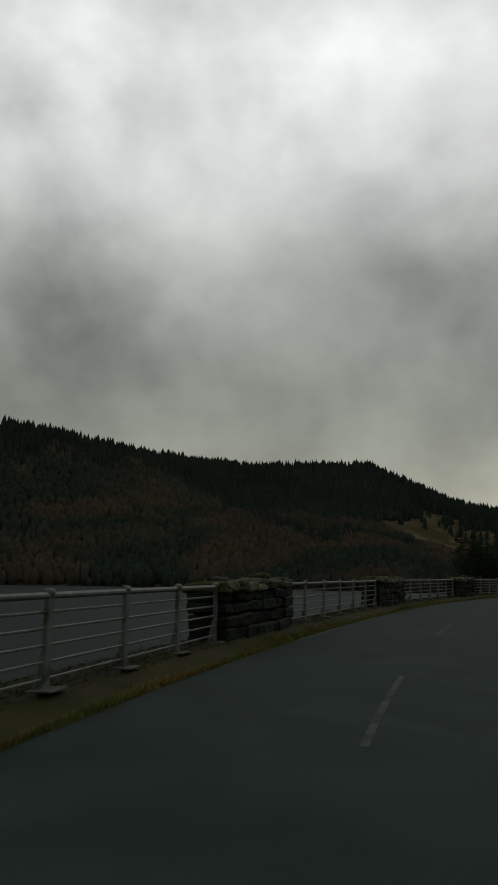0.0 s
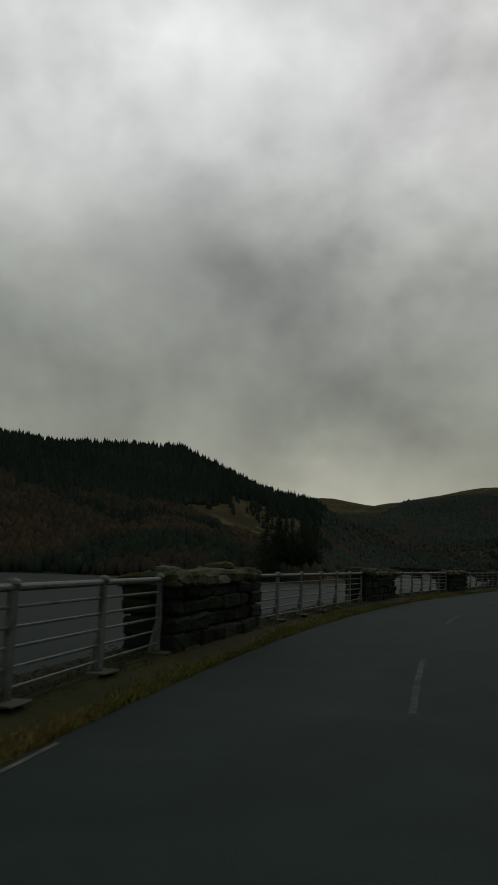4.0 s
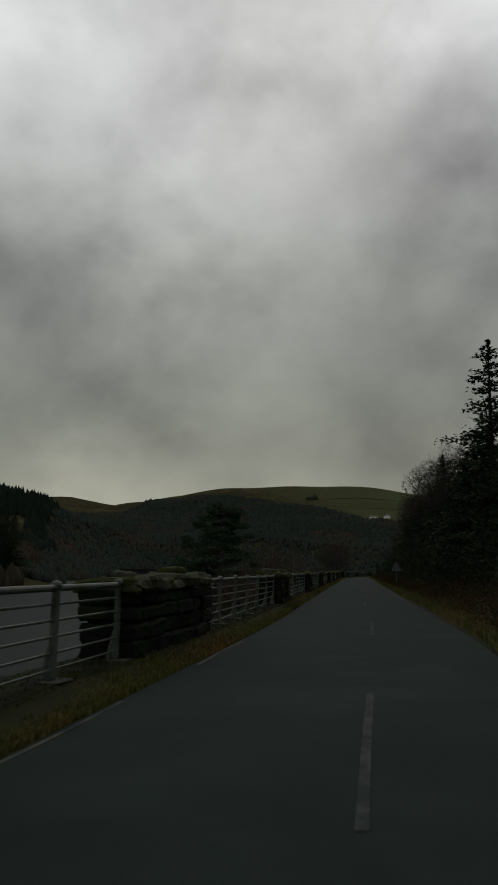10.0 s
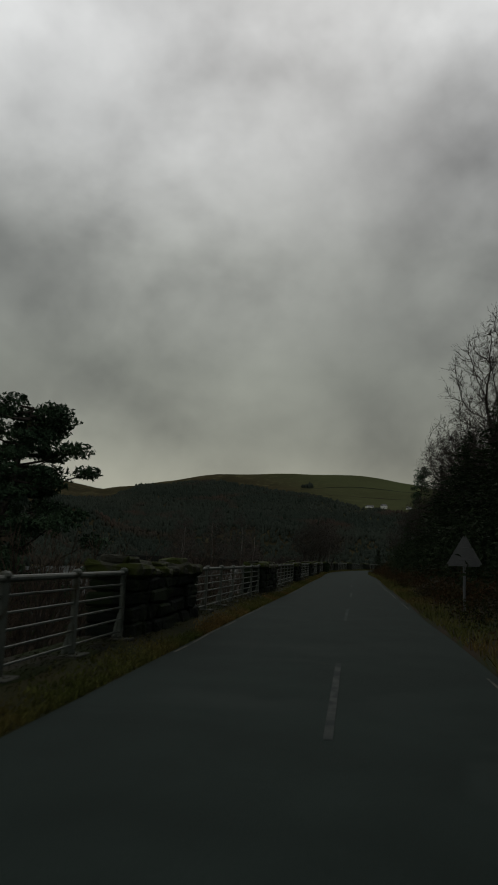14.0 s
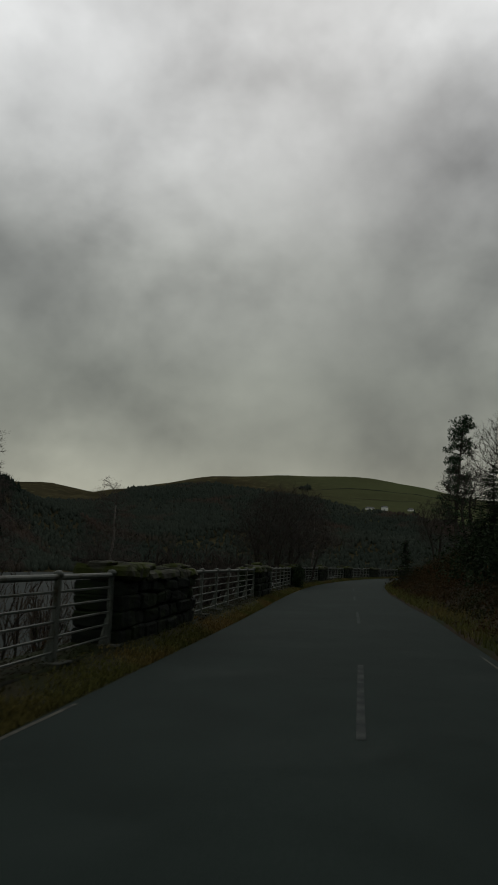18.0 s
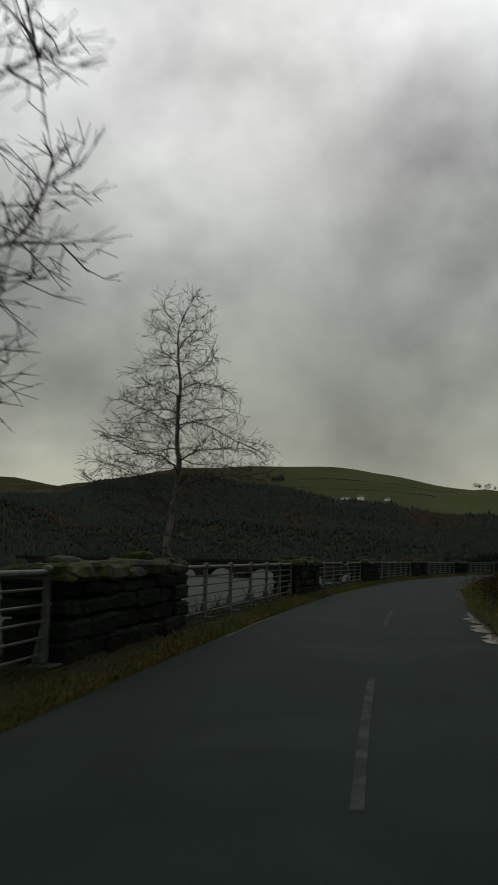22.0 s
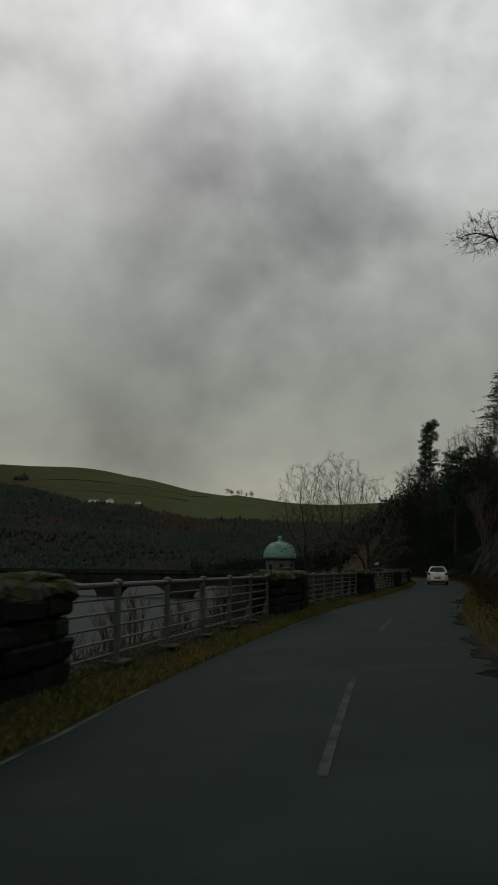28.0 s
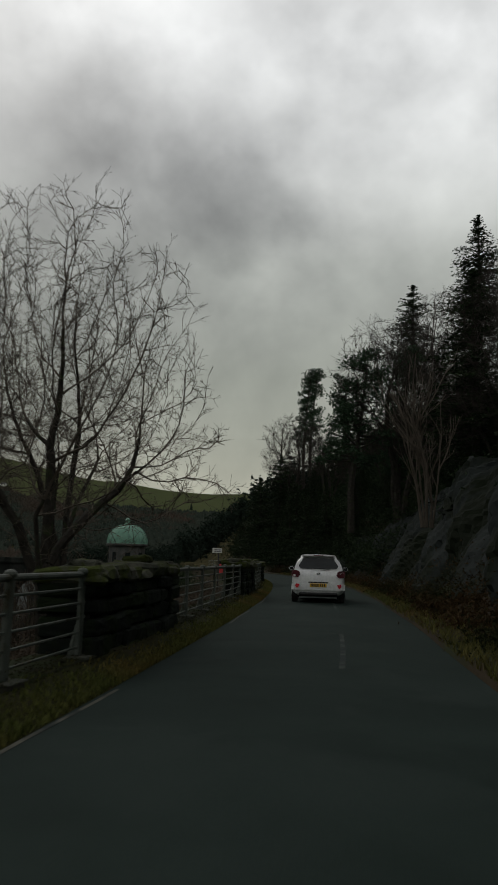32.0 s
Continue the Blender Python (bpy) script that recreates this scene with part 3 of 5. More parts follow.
# ---- stone piers ----
def pier(seed):
    random.seed(seed)
    top = tagged(new("stone_pier"), "dark rough-stone parapet pier with lichened cap stones", "stone pier", "piers of the parapet")
    part("core", box(0.5, PIER - 0.14, 0.86, -0.19, PIER / 2, 0.12), MORTAR, top)
    z = 0.12
    for row in range(4):
        h = (0.26, 0.23, 0.21, 0.19)[row]
        y = 0.0
        while y < PIER - 0.2:
            w = min(random.uniform(0.45, 1.0), PIER - y)
            if PIER - y - w < 0.3:
                w = PIER - y
            deep = random.uniform(0.66, 0.72)
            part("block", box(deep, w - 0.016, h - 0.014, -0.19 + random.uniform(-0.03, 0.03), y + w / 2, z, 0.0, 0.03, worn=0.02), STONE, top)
            y += w
        z += h
    y = -0.05
    while y < PIER + 0.02:
        w = min(random.uniform(0.3, 0.75), PIER + 0.05 - y)
        if w < 0.15:
            break
        h = random.uniform(0.12, 0.24)
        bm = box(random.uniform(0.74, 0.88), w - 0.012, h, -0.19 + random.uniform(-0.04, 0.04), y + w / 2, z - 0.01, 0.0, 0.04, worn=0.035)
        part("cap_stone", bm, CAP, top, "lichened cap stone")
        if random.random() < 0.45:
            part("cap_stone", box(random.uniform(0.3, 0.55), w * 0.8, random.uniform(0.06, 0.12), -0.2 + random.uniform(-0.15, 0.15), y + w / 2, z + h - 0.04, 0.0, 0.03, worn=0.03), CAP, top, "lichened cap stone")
        y += w
    return top


piers = [pier(s) for s in (3, 8, 21)]
for i, p in enumerate(piers):
    moved(p, chord(FIRST + i, FIRST + i + PIER / BAY))
for k in range(FIRST + 3, 27):
    copy_thing(piers[(k * 7 + k // 3) % 3], chord(k, k + PIER / BAY))


# ---- trees ----
def grow(p, d, length, radius, depth, segs, spread=0.55, lift=0.1, shrink=0.72, forks=(2, 3), pieces=3):
    """A limb of several bent pieces that forks into finer ones."""
    for i in range(pieces):
        q = p + d * (length / pieces)
        r1 = radius * (1 - 0.35 * (i + 1) / pieces)
        segs.append((*p, *q, radius * (1 - 0.35 * i / pieces), r1))
        p = q
        d = (d + Vector((random.uniform(-1, 1), random.uniform(-1, 1), random.uniform(-1, 1) + lift)) * 0.17).normalized()
        if depth > 0 and i < pieces - 1 and random.random() < 0.75:
            e = (d + Vector((random.uniform(-1, 1), random.uniform(-1, 1), random.uniform(-0.6, 1))) * spread * 1.3).normalized()
            grow(p, e, length * shrink * 0.75, r1 * 0.6, depth - 1, segs, spread, lift, shrink, forks, pieces)
    if depth > 0:
        for _ in range(random.randint(*forks)):
            e = (d + Vector((random.uniform(-1, 1), random.uniform(-1, 1), random.uniform(-0.5, 0.9) + lift)) * spread).normalized()
            grow(p, e, length * shrink * random.uniform(0.75, 1.1), radius * 0.62, depth - 1, segs, spread, lift, shrink, forks, pieces)


def bare_tree(name, height, stems, seed, label, trunk_mat=TRUNK, twig_mat=TWIG, depth=4, spread=0.6, lean=0.35, radius=0.16, group="", first=0.3, shrink=0.72, fine=0.006):
    random.seed(seed)
    top = tagged(new(name), label, "tree", group)
    segs, ends = [], []
    for i in range(stems):
        ends.append(len(segs))
        a = 2 * math.pi * i / stems + random.uniform(-0.4, 0.4)
        ln = lean * random.uniform(0.4, 1.2) if stems > 1 else 0.04
        d = Vector((math.cos(a) * ln, math.sin(a) * ln, 1)).normalized()
        grow(Vector((math.cos(a) * 0.2 * (stems > 1), math.sin(a) * 0.2 * (stems > 1), -0.5)), d, height * first * random.uniform(0.85, 1.1), radius * random.uniform(0.7, 1.1), depth, segs, spread, 0.22, shrink)
    s = np.array(segs)
    s[:, 6:8] = np.maximum(s[:, 6:8], fine)
    thick = s[:, 6] > radius * 0.3
    for i, j in zip(ends, ends[1:] + [len(s)]):
        v, f = tubes(s[i:j][thick[i:j]], 6)
        child("stem", v, f, trunk_mat, top)
    v, f = tubes(s[~thick], 3)
    child("crown", v, f, twig_mat, top, "fine bare twigs")
    return top


def colonise(points, stems, step=0.3, reach=2.2, near=0.36, rounds=90):
    """Grow branches from the stems towards points that fill the crown; returns the nodes and their parents."""
    nodes, parent = [], []
    for stem in stems:
        for j, p in enumerate(stem):
            parent.append(len(nodes) - 1 if j else -1)
            nodes.append(np.array(p, float))
    pts = np.array(points, float)
    arr = np.array(nodes)
    way_in = np.array([arr[i] - arr[p] if p >= 0 else (0, 0, step) for i, p in enumerate(parent)])
    way_in /= np.linalg.norm(way_in, axis=1, keepdims=True) + 1e-9
    shoots = np.zeros(len(arr), int)
    closest = np.full(len(pts), -1)
    dist = np.full(len(pts), 1e9)
    fresh = 0
    for _ in range(rounds):
        new_nodes = arr[fresh:]
        if len(new_nodes):
            d = np.linalg.norm(pts[:, None] - new_nodes[None], axis=2)
            j = d.argmin(1)
            m = d[np.arange(len(pts)), j]
            better = m < dist
            dist[better], closest[better] = m[better], j[better] + fresh
        fresh = len(arr)
        alive = dist > near
        pts, dist, closest = pts[alive], dist[alive], closest[alive]
        pull = dist < reach
        if not pull.any():
            reach *= 1.5
            if reach > 30 or not len(pts):
                break
            continue
        way = pts[pull] - arr[closest[pull]]
        way /= np.linalg.norm(way, axis=1, keepdims=True)
        total = np.zeros((len(arr), 3))
        np.add.at(total, closest[pull], way)
        grown = np.unique(closest[pull])
        stuck = shoots[grown] >= 3
        if stuck.any():
            # points that a crowded node cannot reach are given up
            lost = np.isin(closest, grown[stuck])
            pts, dist, closest = pts[~lost], dist[~lost], closest[~lost]
            grown = grown[~stuck]
            if not len(grown):
                continue
        shoots[grown] += 1
        shoots = np.concatenate([shoots, np.zeros(len(grown), int)])
        t = total[grown]
        t /= np.linalg.norm(t, axis=1, keepdims=True) + 1e-9
        t = t + 0.55 * way_in[grown] + np.random.normal(0, 0.14, (len(grown), 3)) + [0, 0, 0.04]
        t /= np.linalg.norm(t, axis=1, keepdims=True) + 1e-9
        way_in = np.concatenate([way_in, t])
        arr = np.concatenate([arr, arr[grown] + t * step])
        parent.extend(grown.tolist())
    return arr, np.array(parent)


def crown_tree(name, seed, label, envelopes, stems, points=700, base_radius=0.14, trunk_mat=TRUNK, twig_mat=TWIG, group="", twigs=4, tip=0.009, step=0.3, droop=0.0, spray=1.0):
    """A bare tree whose fine branches fill rounded crowns. envelopes: centre, radii; stems: polylines from the ground."""
    g = np.random.default_rng(seed)
    np.random.seed(seed)
    pts = []
    for (cx, cy, cz), (rx, ry, rz) in envelopes:
        p = g.normal(size=(points // len(envelopes), 3))
        p /= np.linalg.norm(p, axis=1, keepdims=True)
        p *= g.random((len(p), 1)) ** 0.42
        pts.append(p * [rx, ry, rz] + [cx, cy, cz])
    arr, par = colonise(np.concatenate(pts), stems, step)
    count = np.zeros(len(arr))
    has = np.zeros(len(arr), bool)
    has[par[par >= 0]] = True
    count[~has] = 1
    for i in range(len(arr) - 1, -1, -1):
        if par[i] >= 0:
            count[par[i]] += count[i]
    radius = tip * np.maximum(count, 1) ** (math.log(base_radius / tip) / math.log(count.max()))
    k = np.nonzero(par >= 0)[0]
    segs = np.concatenate([arr[par[k]], arr[k], np.minimum(radius[par[k]], radius[k] * 1.5)[:, None], radius[k][:, None]], 1)
    top = tagged(new(name), label, "tree", group)
    thick = segs[:, 7] > base_radius * 0.3
    v, f = tubes(segs[thick], 6)
    child("trunk", v, f, trunk_mat, top)
    fine_ends = np.nonzero((count <= 5) & (par >= 0))[0]
    a = np.repeat(arr[fine_ends], twigs, axis=0)
    along_it = arr[fine_ends] - arr[par[fine_ends]]
    a -= np.repeat(along_it, twigs, axis=0) * g.random((len(a), 1))
    d = np.repeat(along_it, twigs, axis=0)
    d = d / (np.linalg.norm(d, axis=1, keepdims=True) + 1e-9) + g.normal(0, 0.7, d.shape) + [0, 0, 0.15 - droop]
    d /= np.linalg.norm(d, axis=1, keepdims=True)
    long = g.uniform(0.25, 0.75, (len(d), 1)) * spray
    knee = a + d * long * 0.5

    def twig(p, way, size, r0, r1):
        return np.concatenate([p, p + way / np.linalg.norm(way, axis=1, keepdims=True) * size, np.full((len(p), 1), r0), np.full((len(p), 1), r1)], 1)

    rest = [twig(a, d, long * 0.5, tip * 0.8, tip * 0.65)]
    for size in (0.5, 0.4, 0.35):
        rest.append(twig(knee, d + g.normal(0, 0.42, d.shape) - [0, 0, droop * 0.6], long * size, tip * 0.6, tip * 0.4))
    tw = np.concatenate(rest)
    v, f = tubes(np.concatenate([segs[~thick], tw]), 3)
    child("crown", v, f, twig_mat, top, "fine bare twigs")
    return top


def stem(x, y, dx, dy, height, seed, n=8, z0=-0.6):
    """A slightly wandering stem, leaning by dx, dy at its top."""
    g = np.random.default_rng(seed)
    w = np.cumsum(g.normal(0, 0.05, (n, 2)), axis=0)
    return [(x + dx * (i / (n - 1)) ** 1.3 + w[i, 0], y + dy * (i / (n - 1)) ** 1.3 + w[i, 1], z0 + (height - z0) * i / (n - 1)) for i in range(n)]


def quads_at(centres, size, flatten=0.6, seed=0):
    """Small leaf-like triangles, two at each centre."""
    g = np.random.default_rng(seed)
    n = len(centres)
    c = np.repeat(np.asarray(centres, float), 2, axis=0)
    u = g.normal(size=(2 * n, 3)) * [1, 1, flatten]
    u /= np.linalg.norm(u, axis=1, keepdims=True)
    w = np.cross(u, g.normal(size=(2 * n, 3)))
    w /= np.linalg.norm(w, axis=1, keepdims=True) + 1e-9
    s = size * g.uniform(0.6, 1.3, (2 * n, 1))
    v = np.stack([c - u * s, c + u * s, c + w * s * 0.55], 1).reshape(-1, 3)
    return v, np.arange(len(v)).reshape(-1, 3)


def conifer(name, height, radius, seed, label, bare=0.1, mat=NEEDLE, gaps=0.15, group="", density=1.0):
    """A spruce: whorls of drooping branches hung with needle sprays."""
    g = np.random.default_rng(seed)
    top = tagged(new(name), label, "tree", group)
    segs = [(0, 0, -0.6, 0, 0, height * 0.6, height * 0.016, height * 0.009), (0, 0, height * 0.6, 0, 0, height, height * 0.009, 0.01)]
    sprays, size = [], []
    z = height * bare
    while z < height * 0.985:
        f = (z - height * bare) / (height * (1 - bare))
        reach = radius * ((1 - f) ** 0.8) * g.uniform(0.75, 1.15) + 0.05
        for _ in range(int(5 + 2 * (1 - f))):
            if g.random() < gaps:
                continue
            a = g.uniform(0, 2 * math.pi)
            r = reach * g.uniform(0.6, 1.15)
            tip = np.array([math.cos(a) * r, math.sin(a) * r, z - r * g.uniform(0.05, 0.35) + 0.3 * f])
            root = np.array([0, 0, z])
            segs.append((*root, *tip, 0.03, 0.008))
            n = max(2, int(r / 0.2 * density))
            for j in range(n):
                t = (j + 0.7) / n
                wide = 0.16 * r * (1 - 0.4 * t) + 0.07
                for _ in range(4):
                    sprays.append(root + (tip - root) * t + g.normal(size=3) * [wide, wide, 0.08] + [0, 0, -0.06])
        z += height * 0.028 * g.uniform(0.7, 1.3) + 0.06
    for _ in range(60):
        sprays.append([g.normal(0, 0.05), g.normal(0, 0.05), height * g.uniform(0.93, 1.0)])
    v, f = tubes(segs, 5)
    child("trunk", v, f, TRUNK, top)
    v, f = quads_at(sprays, 0.13 * max(height / 12, 0.6), 0.3, seed)
    child("crown", v, f, mat, top)
    return top


def scots_pine(name, height, seed, label, spread=0.55, clumps=46, group="", mat=PINE, low=0.3, fill=150):
    """A pine with a bare trunk, crooked limbs and flat pads of needles."""
    random.seed(seed)
    g = np.random.default_rng(seed)
    top = tagged(new(name), label, "tree", group)
    segs, pads = [], []
    p, d = Vector((0, 0, -0.8)), Vector((0.03, 0.02, 1)).normalized()
    n = 9
    for i in range(n):
        q = p + d * (height + 0.8) / n
        segs.append((*p, *q, height * 0.024 * (1 - 0.85 * i / n), height * 0.024 * (1 - 0.85 * (i + 1) / n)))
        p = q
        d = (d + Vector((random.uniform(-0.12, 0.12), random.uniform(-0.12, 0.12), 0.1))).normalized()
    for i in range(clumps):
        f = low + (1 - low) * (i + random.random()) / clumps
        j = min(int(f * n), n - 1)
        base = Vector(segs[j][:3]).lerp(Vector(segs[j][3:6]), f * n - j)
        a = random.uniform(0, 2 * math.pi)
        r = height * spread * 0.45 * (1.05 - f * 0.75) * random.uniform(0.35, 1.1)
        tip = base + Vector((math.cos(a) * r, math.sin(a) * r, r * random.uniform(-0.05, 0.45)))
        knee = base.lerp(tip, 0.5) + Vector((0, 0, -0.06 * r))
        segs.append((*base, *knee, 0.07, 0.045))
        segs.append((*knee, *tip, 0.045, 0.02))
        pads.append((tip, 0.35 + 0.05 * height * random.uniform(0.5, 1.1)))
    v, f = tubes(segs, 6)
    child("trunk", v, f, TRUNK, top)
    pts = []
    for tip, s in pads:
        c = g.normal(size=(fill, 3))
        c = c / np.linalg.norm(c, axis=1, keepdims=True) * g.random((fill, 1)) ** 0.4 * [s * 0.9, s * 0.9, s * 0.4]
        pts.append(np.array(tip) + c)
    v, f = quads_at(np.concatenate(pts), 0.13, 0.9, seed)
    child("crown", v, f, mat, top)
    return top


def on_bank(k, off):
    return float(bank(np.array([k]), np.array([off]))[0])


def on_shore(k, off):
    return float(shore_slope(np.array([k]), np.array([off]))[0])


def at_world(x, y):
    k, o, _ = road_place(x, y)
    return float(k[0]), float(o[0])


# lake side: a pine, an old many-stemmed tree, a birch and the last group of bare trees
pine = scots_pine("scots_pine", 13.2, 5, "green pine with a crooked trunk below the parapet", 0.95, 110, low=0.34, fill=170)
moved(pine, Matrix.Translation((41.5, 151.0, -5.6)))
def fan(count, reach, height, seed, low=-0.5):
    """Stems that spread from one foot and bend upwards."""
    g = np.random.default_rng(seed)
    out = []
    for i in range(count):
        a = 2 * math.pi * (i + g.uniform(-0.3, 0.3)) / count
        r = reach * g.uniform(0.55, 1.1)
        h = height * g.uniform(0.8, 1.15)
        w = np.cumsum(g.normal(0, 0.07, (11, 2)), axis=0)
        out.append([(0.15 * math.cos(a) + r * math.cos(a) * (j / 10) ** 0.85 + w[j, 0], 0.15 * math.sin(a) + r * math.sin(a) * (j / 10) ** 0.85 + w[j, 1], low + (h - low) * (j / 10) ** 1.15) for j in range(11)])
    return out


# two spreading many-stemmed trees behind the railing, the farther one taller
oak = crown_tree("bare_tree", 11, "bare many-stemmed tree spreading over the lake railing",
                 [((-1.1, -0.6, 4.6), (2.0, 2.0, 1.9)), ((1.0, 0.4, 4.9), (1.9, 2.0, 2.0)), ((0, 0.2, 4.1), (2.7, 2.5, 1.7)), ((0, 0, 5.6), (1.7, 1.7, 1.5))],
                 fan(6, 1.3, 3.6, 1), 3600, 0.1, group="bare trees behind the railing", twigs=4, tip=0.0065, step=0.26, spray=0.7)
moved(oak, Matrix.Translation((77.1, 207.3, -1.2)))
alder = crown_tree("bare_tree", 12, "tall bare dark-barked tree beside the railing",
                   [((-1.2, -0.4, 6.6), (2.1, 2.1, 2.4)), ((1.1, 0.4, 6.3), (1.9, 2.1, 2.3)), ((0, 0.3, 5.4), (2.8, 2.7, 2.0)), ((0, 0, 8.0), (2.0, 2.0, 1.8))],
                   fan(6, 1.0, 5.0, 8), 4600, 0.115, group="bare trees behind the railing", twigs=4, tip=0.0065, step=0.28, spray=0.7)
moved(alder, Matrix.Translation((79.9, 211.9, -2.0)) @ Matrix.Diagonal((1.12, 1.12, 0.9, 1)))
birch = crown_tree("birch_tree", 4, "slender bare birch beside the parapet",
                   [((0.05, 0, 7.4), (1.0, 1.0, 1.9)), ((0, 0, 5.9), (1.7, 1.6, 1.6)), ((0.9, 0.1, 5.0), (1.7, 1.5, 1.1)), ((-0.7, 0, 4.7), (1.5, 1.4, 1.1))],
                   [stem(0, 0, 0.1, 0.05, 8.0, 6, 30, -0.4)], 4200, 0.085, BIRCH, BIRCHTWIG, twigs=4, tip=0.0055, step=0.22, droop=0.08, spray=0.75)
moved(birch, Matrix.Translation((86.58, 224.7, -1.6)))
for k, o, s in ((12.5, -6.5, 0.85), (12.9, -9.5, 0.95), (13.4, -7.0, 0.8), (12.1, -10.0, 0.8), (11.6, -8.0, 0.7)):
    copy_thing(birch, spot(k, o, -2.6, k * 5) @ Matrix.Scale(s, 4))
for i, (x, y, h, w) in enumerate(((158.5, 297.9, 9.7, 0.95), (159.2, 305.1, 11.6, 1.0), (164.4, 307.0, 13.0, 1.15))):
    t = crown_tree("bare_tree", 30 + i, "bare dark-stemmed tree behind the railing",
                   [((0, 0, h * 0.68), (2.7 * w, 2.7 * w, h * 0.32)), ((0.6 - i * 0.6, 0.3, h * 0.54), (3.1 * w, 2.8 * w, h * 0.22))],
                   [stem(0, 0, 0.2, 0.2, h * 0.5, 20 + i), stem(0, 0.05, -1.2, 0.3, h * 0.48, 24 + i, 8, 2.6), stem(0.05, 0, 1.2, 0.2, h * 0.46, 28 + i, 8, 2.9), stem(0, 0.1, -0.8, -0.7, h * 0.4, 34 + i)],
                   2400, 0.09, group="bare trees by the bend", twigs=3, tip=0.0055, spray=0.65, twig_mat=PALETWIG)
    moved(t, Matrix.Translation((x, y, -2.0)))

# thickets of brown birch and willow on the broad part of the lake bank
saplings = [bare_tree("scrub_tree", 5.2, 3, 50 + i, "slender brown bare sapling in a thicket", TRUNK, SCRUB, 3, 0.55, 0.25, 0.05, "thicket on the lake bank", 0.33, 0.7, 0.008) for i in range(4)]
random.seed(9)
places = [(random.uniform(9.6, 20.5), -random.uniform(3.0, 21.0)) for _ in range(270)]
places += [(random.uniform(21.0, 25.2), -random.uniform(9.0, 20.0)) for _ in range(80)] + [(random.uniform(8.4, 9.8), -random.uniform(4.0, 16.0)) for _ in range(30)]
places = [(k, o) for k, o in places if k > 20.6 or random.random() < np.interp(k, [9, 11, 14, 15, 15.6, 20], [0.9, 1, 0.9, 0.4, 0.1, 0.1]) * (0.15 if k > 12.8 and o > -11 else 1)]
for i, (k, o) in enumerate(places):
    m = spot(k, o, on_shore(k, o) - 0.1, random.uniform(0, 6)) @ Matrix.Diagonal((1, 1, random.uniform(0.75, 1.25), 1))
    if i < 4:
        moved(saplings[i], m)
    else:
        copy_thing(saplings[i % 4], m)

# a low thicket just below the railing
random.seed(19)
for i in range(100):
    k, o = random.uniform(15.4, 17.7), -random.uniform(1.8, 10.0)
    foot = on_shore(k, o) - 0.1
    tall = (random.uniform(-0.3, 0.95) - foot) / 5.2
    copy_thing(saplings[i % 4], spot(k, o, foot, random.uniform(0, 6)) @ Matrix.Diagonal((0.85, 0.85, tall, 1)))

# crooked dark bushes over the water behind the railing
crooked = bare_tree("bare_bush", 3.6, 6, 140, "crooked dark bare bush leaning over the water", TRUNK, TWIG, 3, 0.95, 0.9, 0.07, "crooked bushes behind the railing", 0.36, 0.74, 0.008)
moved(crooked, spot(13.2, -2.6, -1.3) @ Matrix.Scale(1.12, 4))
for k, o, turn in ((13.5, -3.0, 2.0), (13.75, -2.4, 4.1), (12.95, -3.4, 1.1), (13.62, -4.2, 5.2), (13.35, -2.2, 0.6), (13.1, -4.6, 3.3), (14.75, -2.8, 3.0)):
    copy_thing(crooked, spot(k, o, -1.3, turn) @ Matrix.Scale(1.12, 4))


def evergreen_bush():
    g = np.random.default_rng(150)
    top = tagged(new("evergreen_bush"), "dense dark evergreen bush growing against a stone pier", "bush")
    stems = [(0, 0, 0, g.uniform(-0.25, 0.25), g.uniform(-0.9, 0.9), g.uniform(0.5, 0.9), 0.022, 0.01) for _ in range(9)]
    v, f = tubes(stems, 5)
    child("stem", v, f, TRUNK, top)
    p = g.normal(size=(2600, 3))
    p = p / np.linalg.norm(p, axis=1, keepdims=True) * g.random((2600, 1)) ** 0.4
    p = p * (1 + 0.25 * np.sin(p[:, 1:2] * 6 + p[:, 2:] * 5)) * [0.3, 1.15, 0.58] + [0, 0, 0.58]
    p[:, 2] = np.maximum(p[:, 2], 0.03)
    v, f = quads_at(p, 0.06, 0.8, 151)
    child("foliage", v, f, NEEDLE, top)
    moved(top, spot(14.02, 0.42, 0.08))


evergreen_bush()

# right bank
spruces = [conifer("spruce_tree", 12.0, 3.5, 70 + i, "dark drooping spruce on the steep bank", group="spruces on the bank", density=1.5) for i in range(4)]
for tree, k, o, s in ((spruces[0], 7.8, 9.2, 0.97), (spruces[1], 9.35, 9.6, 0.76), (spruces[2], 7.2, 10.5, 0.72), (spruces[3], 8.6, 10.8, 0.78)):
    moved(tree, spot(k, o, on_bank(k, o) - 0.4) @ Matrix.Diagonal((s * 1.15, s * 1.15, s, 1)))
random.seed(12)
for _ in range(46):
    k = random.uniform(6.3, 12.4)
    o = 8.4 + abs(random.gauss(0, 7)) + max(0, k - 11) * 3
    copy_thing(spruces[random.randrange(4)], spot(k, o, on_bank(k, o) - 0.4, random.uniform(0, 6)) @ Matrix.Diagonal((0.72, 0.72, random.uniform(0.35, 0.66), 1)))
for _ in range(60):
    k = random.uniform(19.5, 30.0)
    o = 13 + abs(random.gauss(0, 14)) + max(0, 21.5 - k) * 2
    copy_thing(spruces[random.randrange(4)], spot(k, o, on_bank(k, o) - 0.4, random.uniform(0, 6)) @ Matrix.Scale(random.uniform(0.5, 0.95), 4))
